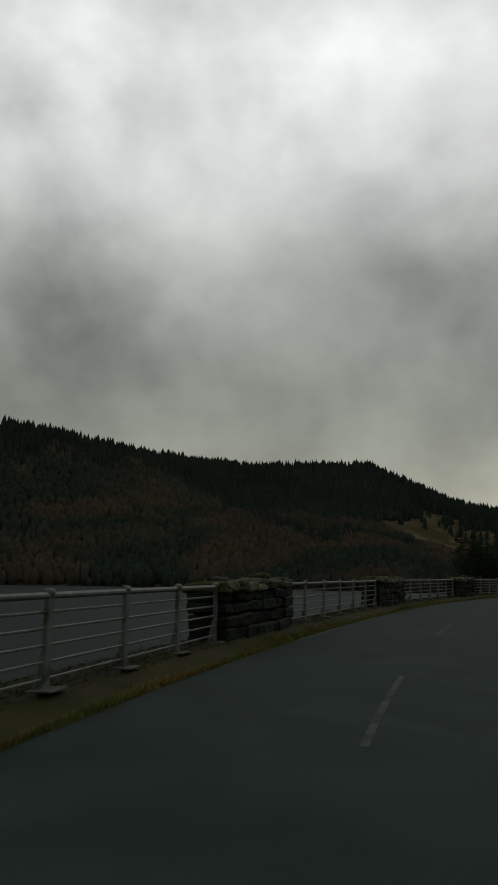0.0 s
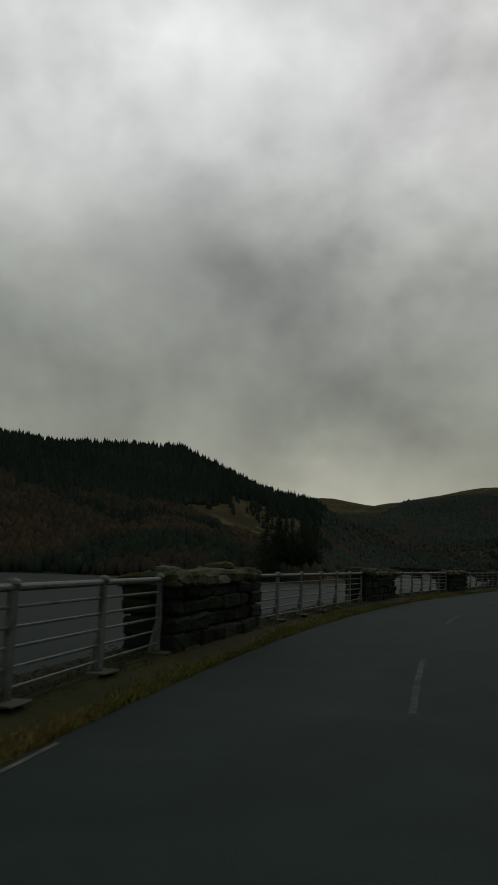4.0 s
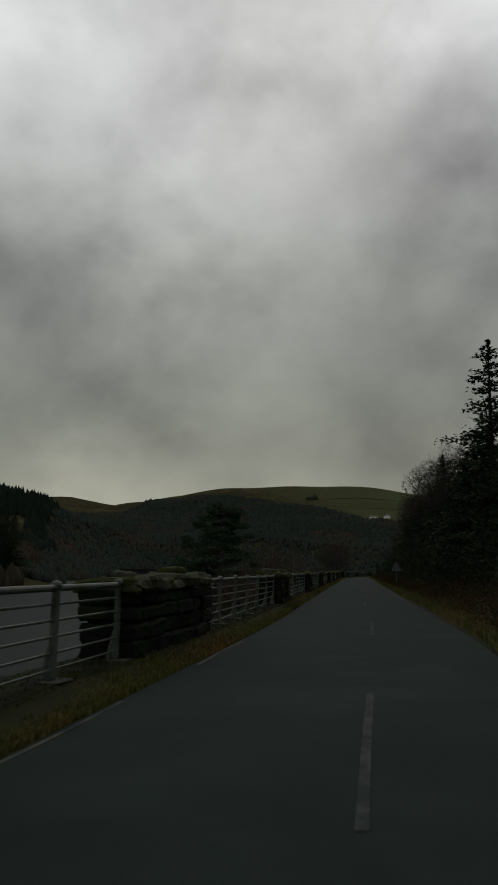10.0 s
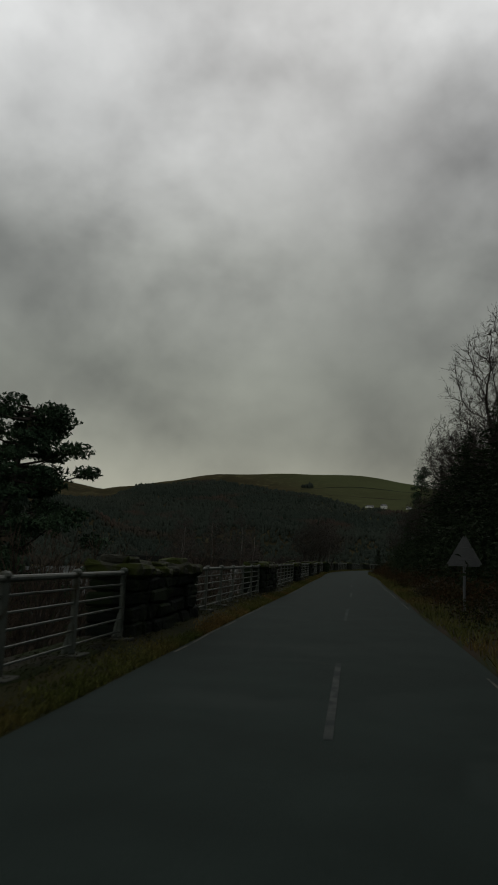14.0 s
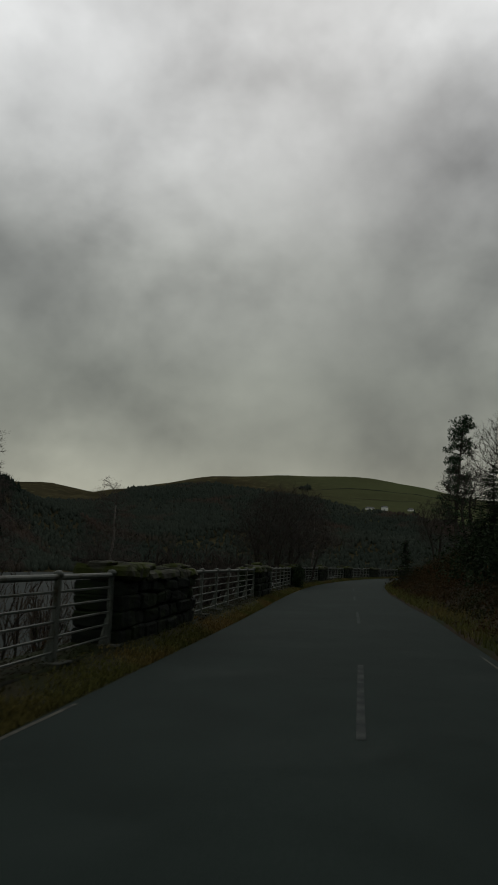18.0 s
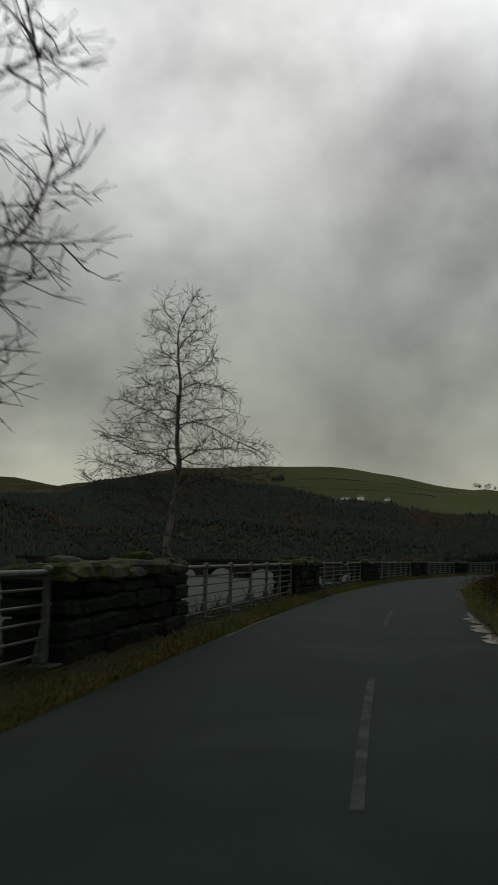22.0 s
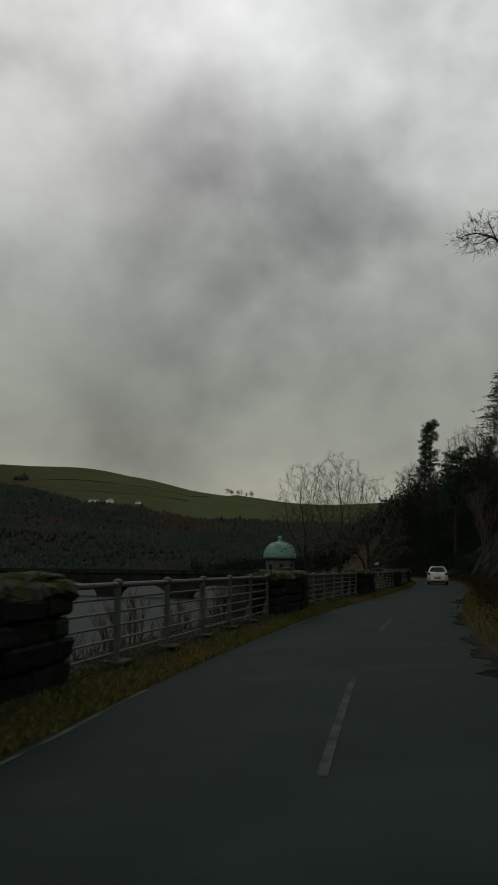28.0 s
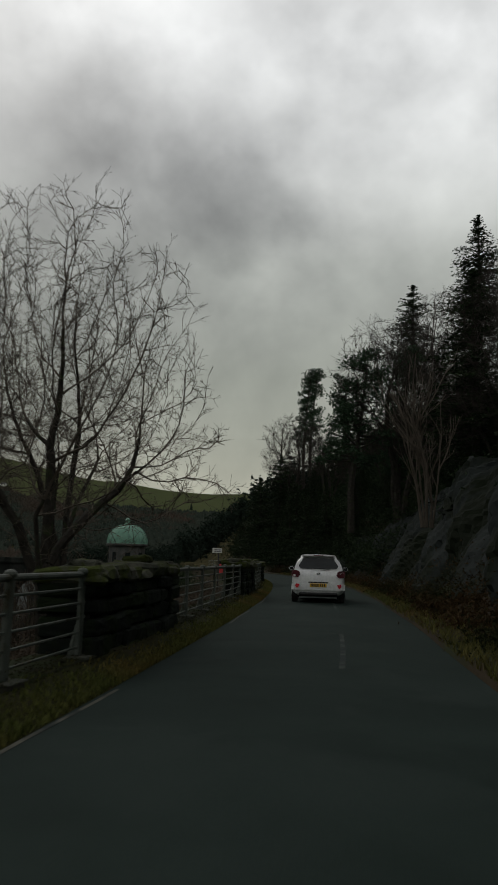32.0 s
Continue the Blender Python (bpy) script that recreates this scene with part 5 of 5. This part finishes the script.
wx, wy = sample(90000, 7, -60, 1150, 440, 1600,
                lambda x, y, s, r: ~west_side(x, y) & (s / (s + to_line(x, y, NORTH)[0]) < np.interp(x, [180, 250, 400, 470, 545, 650, 900], [0.75, 0.9, 0.93, 0.8, 0.64, 0.58, 0.52]) + 0.03 * wave(x, y, 150, 6.0)) & clear_of_road(x, y) & (y > 380 + 0.35 * x))
wood("mixed_wood", wx, wy, WOODS, 5.5, 8, "grey-brown winter woodland on the far slope", "broad")
wx, wy = sample(3000, 9, 300, 1200, 600, 1500, lambda x, y, s, r: (abs(s / (s + to_line(x, y, NORTH)[0]) - 0.54) < 0.12) & (r < 0.06) & clear_of_road(x, y))
wood("conifer_wood", wx, wy, FOREST, 10, 10, "scattered dark firs at the wood's upper edge")
wx, wy = sample(900, 13, 270, 480, 300, 640, lambda x, y, s, r: (x > 285) & (road_place(x, y)[2] > 40))


def leafy(name, xs, ys, tall, wide, leaf, seed, label, high=0.5):
    """Rounded, lobed crowns of small leaf clumps, joined into one far wood."""
    g = np.random.default_rng(seed)
    tall = g.uniform(*tall, len(xs))
    ball = g.normal(size=(len(xs), 130, 3))
    ball = ball / np.linalg.norm(ball, axis=2, keepdims=True) * g.random((len(xs), 130, 1)) ** 0.33
    lobes = 1 + 0.3 * np.sin(ball[..., :1] * 5 + ball[..., 2:] * 7 + g.uniform(0, 6, (len(xs), 1, 1)))
    ball = ball * lobes * np.stack([tall * wide, tall * wide, tall * (1 - high)], 1)[:, None]
    where = np.stack([xs, ys, terrain(xs, ys) + tall * high], 1)[:, None] + ball
    v, f = quads_at(where.reshape(-1, 3), leaf, 0.8, seed)
    tagged(mesh_object(name, v.tolist(), f.tolist(), FOREST), label, "woodland", kind="stuff")


leafy("pine_wood", wx, wy, (7, 13), 0.3, 0.75, 14, "rounded dark pines behind the tower")
gr = np.random.default_rng(15)
wx = np.array([0, 9, 15, 31, 35, 52, 58, 64]) * 0.95 + 942 + gr.uniform(-2, 2, 8)
leafy("ridge_trees", wx, 1441 + gr.uniform(-3, 3, 8), (8, 14), 0.34, 0.8, 16, "dark bushy trees on the skyline of the hill", 0.55)


# a dark copse in a fold of the green hill
gc = np.random.default_rng(31)
wx, wy = 540 + gc.normal(0, 5, 18), 1436 + gc.normal(0, 6, 18)
wood("copse", wx, wy, WOODS, 9, 32, "small dark copse in a fold of the green hill", "broad")

# field walls on the green hill
def field_wall(points, label):
    v = []
    for (x0, y0), (x1, y1) in zip(points[:-1], points[1:]):
        for t in np.linspace(0, 1, 24):
            v.append((x0 + (x1 - x0) * t, y0 + (y1 - y0) * t))
    v = np.array(v)
    z = terrain(v[:, 0], v[:, 1])
    segs = [(*v[i], z[i] + 0.4, *v[i + 1], z[i + 1] + 0.4, 0.5, 0.5) for i in range(len(v) - 1) if np.hypot(*(v[i + 1] - v[i])) > 0.1]
    a, f = tubes(segs, 4)
    tagged(mesh_object("field_hedge", a, f, WOODS), label, "hedge", kind="stuff")


field_wall([(430, 1330), (560, 1330), (760, 1290)], "dark hedge line across the green hill")
field_wall([(520, 1420), (680, 1400), (830, 1330)], "dark hedge line across the green hill")


# ---- warning sign seen from behind ----
def triangle_sign():
    top = tagged(new("road_sign"), "grey metal back of a triangular warning sign on a post", "road sign")
    part("pole", rod((0, 0, -1.0), (0, 0, 2.1), 0.038, sides=10), SIGNBACK, top)
    bm = bmesh.new()
    pts = [(-0.48, 0), (0.48, 0), (0, 0.84)]
    f = [bm.verts.new((x, -0.06, 1.4 + z)) for x, z in pts]
    r = [bm.verts.new((x, -0.045, 1.4 + z)) for x, z in pts]
    bm.faces.new(f)
    bm.faces.new(r[::-1])
    for i in range(3):
        j = (i + 1) % 3
        bm.faces.new((f[i], f[j], r[j], r[i]))
    bmesh.ops.bevel(bm, geom=[e for e in bm.edges if abs(e.verts[0].co.y - e.verts[1].co.y) > 0.01], offset=0.06, segments=4, affect="EDGES")
    part("plate", bm, SIGNBACK, top)
    for z in (1.55, 1.85):
        part("clip", box(0.34 if z < 1.7 else 0.18, 0.02, 0.04, 0, -0.065, z, 0.005), SIGNBACK, top)
    moved(top, Matrix.Translation((54.28, 137.55, on_bank(*at_world(54.6, 137.4)) - 0.3)) @ Matrix.Rotation(heading(9.6), 4, "Z"))
    return top


warning = triangle_sign()
copy_thing(warning, Matrix.Translation((168.6, 295.0, 0.2)) @ Matrix.Rotation(heading(22.4) - 0.2, 4, "Z") @ Matrix.Scale(0.85, 4))


def finger_sign():
    top = tagged(new("signpost"), "small white finger sign and red box on a post", "signpost")
    part("post", box(0.09, 0.09, 3.2, 0, 0, -1.2, 0.01), BLACK, top)
    part("board", box(0.75, 0.04, 0.36, -0.1, -0.07, 1.75, 0.01), WHITE, top, "white pointing board")
    for z in (1.84, 1.96):
        part("lettering", box(0.5, 0.012, 0.05, -0.08, -0.096, z), BLACK, top)
    part("box", box(0.3, 0.2, 0.7, 0.25, -0.02, 0.2, 0.03), RED, top, "red box")
    x, y = along(25.3, -2.2)
    moved(top, Matrix.Translation((float(x), float(y), 0)) @ Matrix.Rotation(heading(24.5), 4, "Z"))


finger_sign()


# ---- the white hatchback ahead ----
def hatchback():
    top = tagged(new("car"), "small white hatchback on the road, seen from behind", "car")

    # body shell: cross-sections from the tail forwards: y, half width, sill, belt
    stations = [(0.0, 0.66, 0.3, 0.78), (0.03, 0.755, 0.26, 0.92), (0.12, 0.81, 0.24, 0.98), (0.45, 0.83, 0.22, 0.99), (1.2, 0.83, 0.2, 0.97), (2.4, 0.825, 0.2, 0.94),
                (2.75, 0.82, 0.2, 0.92), (3.2, 0.79, 0.22, 0.84), (3.5, 0.7, 0.25, 0.74), (3.66, 0.5, 0.32, 0.6)]
    bm = bmesh.new()
    loops = []
    for y, w, z0, z1 in stations:
        m = (z0 + z1) / 2
        half = [(0, z0), (w * 0.8, z0), (w * 0.96, z0 + 0.1), (w, m), (w * 0.985, z1 - 0.12), (w * 0.93, z1 - 0.02), (w * 0.8, z1 + 0.02), (0, z1 + 0.035)]
        pts = half + [(-x, z) for x, z in half[-2:0:-1]]
        loops.append([bm.verts.new((x, y, z)) for x, z in pts])
    for p, q in zip(loops[:-1], loops[1:]):
        for i in range(len(p)):
            j = (i + 1) % len(p)
            bm.faces.new((p[i], p[j], q[j], q[i]))
    bm.faces.new(loops[0][::-1])
    bm.faces.new(loops[-1])
    for f in bm.faces:
        f.smooth = True
    bmesh.ops.recalc_face_normals(bm, faces=bm.faces)
    body = part("body", bm, PAINT, top)
    # cabin: pillars and roof as a shell, glass set into it
    bm = bmesh.new()
    loops = []
    for y, w, z in ((0.1, 0.745, 0.93), (0.17, 0.7, 1.12), (0.27, 0.625, 1.34), (0.34, 0.565, 1.43), (0.5, 0.555, 1.47), (1.2, 0.575, 1.5), (1.9, 0.565, 1.465), (2.15, 0.6, 1.39), (2.75, 0.73, 0.96)):
        pts = [(-0.78 if y < 2.7 else -0.75, 0.9), (-w - 0.03, min(z, 1.28)), (-w, z - 0.04), (-w * 0.8, z - 0.005), (0, z + 0.01), (w * 0.8, z - 0.005), (w, z - 0.04), (w + 0.03, min(z, 1.28)), (0.78 if y < 2.7 else 0.75, 0.9)]
        loops.append([bm.verts.new((x, y, zz)) for x, zz in pts])
    for p, q in zip(loops[:-1], loops[1:]):
        for i in range(len(p) - 1):
            bm.faces.new((p[i], q[i], q[i + 1], p[i + 1]))
    bm.faces.new(loops[0])
    for f in bm.faces:
        f.smooth = True
    bmesh.ops.recalc_face_normals(bm, faces=bm.faces)
    part("roof", bm, PAINT, top)

    def slab(points, thick, way):
        """A plate from an outline, with thickness."""
        b = bmesh.new()
        f = [b.verts.new(p) for p in points]
        r = [b.verts.new(Vector(p) + Vector(way) * thick) for p in points]
        b.faces.new(f)
        b.faces.new(r[::-1])
        for i in range(len(f)):
            j = (i + 1) % len(f)
            b.faces.new((f[i], r[i], r[j], f[j]))
        bmesh.ops.recalc_face_normals(b, faces=b.faces)
        return b

    def round_quad(cx, half_top, half_bot, z0, z1, y_at, r=0.09):
        pts = []
        for cxx, cz, a0 in ((1, 1, 0), (-1, 1, 90), (-1, -1, 180), (1, -1, 270)):
            h = half_top if cz > 0 else half_bot
            zc = z1 - r if cz > 0 else z0 + r
            for i in range(5):
                a = radians(a0 + i * 22.5)
                x, z = cx + cxx * (h - r) + r * math.cos(a), zc + r * math.sin(a)
                pts.append((x, y_at(z), z))
        return pts

    tail = lambda z: float(np.interp(z, [0.93, 1.12, 1.36, 1.445], [0.085, 0.155, 0.255, 0.325]))
    part("rear_window", slab(round_quad(0, 0.52, 0.615, 1.05, 1.365, tail), 0.03, (0, -1, 0.35)), GLASS, top, "dark tinted rear window")
    part("spoiler", box(1.06, 0.3, 0.05, 0, 0.33, 1.425, 0.022, seg=2), PAINT, top)
    part("brake_lamp", box(0.3, 0.03, 0.025, 0, 0.175, 1.445, 0.008), REDLAMP, top)
    part("wiper", rod((0.0, 0.075, 1.045), (0.34, 0.085, 1.06), 0.011, sides=6), BLACK, top)
    part("bumper", box(1.66, 0.26, 0.4, 0, 0.08, 0.28, 0.11, seg=4), PAINT, top)
    part("valance", box(1.2, 0.2, 0.09, 0, 0.06, 0.23, 0.03), BLACK, top, "black lower valance")
    part("undertray", box(1.35, 2.9, 0.1, 0, 1.85, 0.17), BLACK, top)
    plate = part("number_plate", box(0.52, 0.015, 0.112, 0, -0.055, 0.485, 0.006), PLATE, top, "yellow number plate")
    for i, x in enumerate((-0.19, -0.13, -0.07, -0.01, 0.075, 0.135, 0.195)):
        part("bar", box(0.042, 0.006, 0.076, x, -0.065, 0.503), BLACK, plate)
    part("plate_recess", box(0.62, 0.02, 0.04, 0, -0.05, 0.61, 0.008), BLACK, top)
    bad = bmesh.new()
    bmesh.ops.create_uvsphere(bad, u_segments=12, v_segments=6, radius=0.06, matrix=Matrix.Translation((0, 0.0, 0.9)) @ Matrix.Diagonal((1, 0.3, 0.6, 1)))
    part("badge", bad, CHROME, top)
    for s in (-1, 1):
        pts = [(s * 0.56, -0.012, 0.86), (s * 0.62, -0.005, 0.78), (s * 0.79, 0.06, 0.79), (s * 0.83, 0.2, 0.86), (s * 0.815, 0.22, 0.99), (s * 0.72, 0.06, 1.0), (s * 0.6, 0.01, 0.97)]
        lamp = part("tail_lamp", slab(pts, 0.05, (s * 0.3, -0.75, 0.0)), REDLAMP, top, "dark red tail lamp")
        part("lens", slab([(s * 0.68, -0.035, 0.86), (s * 0.75, -0.01, 0.865), (s * 0.755, 0.0, 0.93), (s * 0.69, -0.025, 0.925)], 0.012, (0, -1, 0)), REDLAMP, lamp, "inner lens")
        part("reflector", slab([(s * 0.58, -0.06, 0.56), (s * 0.69, -0.05, 0.59), (s * 0.72, -0.04, 0.52), (s * 0.67, -0.055, 0.45), (s * 0.62, -0.06, 0.47)], 0.02, (0, -1, 0)), REDGLOW, top, "bright red fog lamp")
        mirror = part("mirror", box(0.17, 0.1, 0.13, s * 0.92, 2.45, 0.96, 0.03, seg=2), PAINT, top)
        part("glass", box(0.13, 0.01, 0.1, s * 0.92, 2.392, 0.975), GLASS, mirror)
        part("side_window", slab([(s * 0.79, 0.6, 0.99), (s * 0.785, 1.35, 0.985), (s * 0.665, 1.35, 1.4), (s * 0.66, 0.75, 1.36)], 0.02, (s, 0, 0.2)), GLASS, top)
        part("side_window", slab([(s * 0.785, 1.42, 0.985), (s * 0.78, 2.5, 0.96), (s * 0.66, 1.95, 1.37), (s * 0.665, 1.42, 1.4)], 0.02, (s, 0, 0.2)), GLASS, top)
        for y in (0.62, 3.0):
            bm = bmesh.new()
            tyre_m = Matrix.Translation((s * 0.74, y, 0.29)) @ Matrix.Rotation(math.pi / 2, 4, "Y")
            bmesh.ops.create_cone(bm, cap_ends=True, segments=28, radius1=0.29, radius2=0.29, depth=0.18, matrix=tyre_m)
            bmesh.ops.bevel(bm, geom=list(bm.edges), offset=0.02, segments=2, affect="EDGES")
            wheel = part("wheel", bm, TYRE, top)
            bm = bmesh.new()
            bmesh.ops.create_cone(bm, cap_ends=True, segments=20, radius1=0.19, radius2=0.17, depth=0.03, matrix=Matrix.Translation((s * 0.835, y, 0.29)) @ Matrix.Rotation(math.pi / 2 * s, 4, "Y"))
            part("rim", bm, TRIM, wheel, "silver wheel trim")
    part("aerial", rod((0, 0.75, 1.48), (0, 0.62, 1.62), 0.006, sides=5), BLACK, top)
    x, y = along(23.0, 2.45)
    moved(top, Matrix.Translation((float(x), float(y), 0.025)) @ Matrix.Rotation(heading(23.0) - 0.0, 4, "Z"))


hatchback()

# ---- puddles by the road edge ----
PUDDLE = material("muddy_puddle", (0.01, 0.011, 0.01), (0.02, 0.019, 0.016), 2.0, 0.12, 0.05, gloss=0.4)


def puddle_place(k, v):
    ragged = 0.35 * np.sin(k * 41) + 0.25 * np.sin(k * 97 + 1) + 0.18 * np.sin(k * 203 + 2) + 0.1 * np.sin(k * 391)
    s = (k - k_from) / (k_to - k_from)
    wide = reach * (0.75 + 0.6 * ragged) * np.clip(np.minimum(s, 1 - s) * 7, 0, 1)
    outer = road_edge(k) + 0.12
    off = outer - v * np.maximum(wide, 0.01)
    x, y = along(k, off)
    return x, y, np.maximum(road_place_z(k, (off - 0.43) / (outer - 0.43)), 0.0) + 0.006


for k_from, k_to, reach in ((15.3, 15.85, 0.5), (16.2, 17.0, 0.45), (17.7, 18.5, 0.8), (19.4, 19.95, 0.55), (20.0, 20.45, 0.5), (20.8, 21.2, 0.65)):
    tagged(sheet(np.linspace(k_from, k_to, 70), np.linspace(0, 1, 6), puddle_place, "puddle", PUDDLE), "ragged dark puddle at the road edge", "puddle", "puddles", "structure")
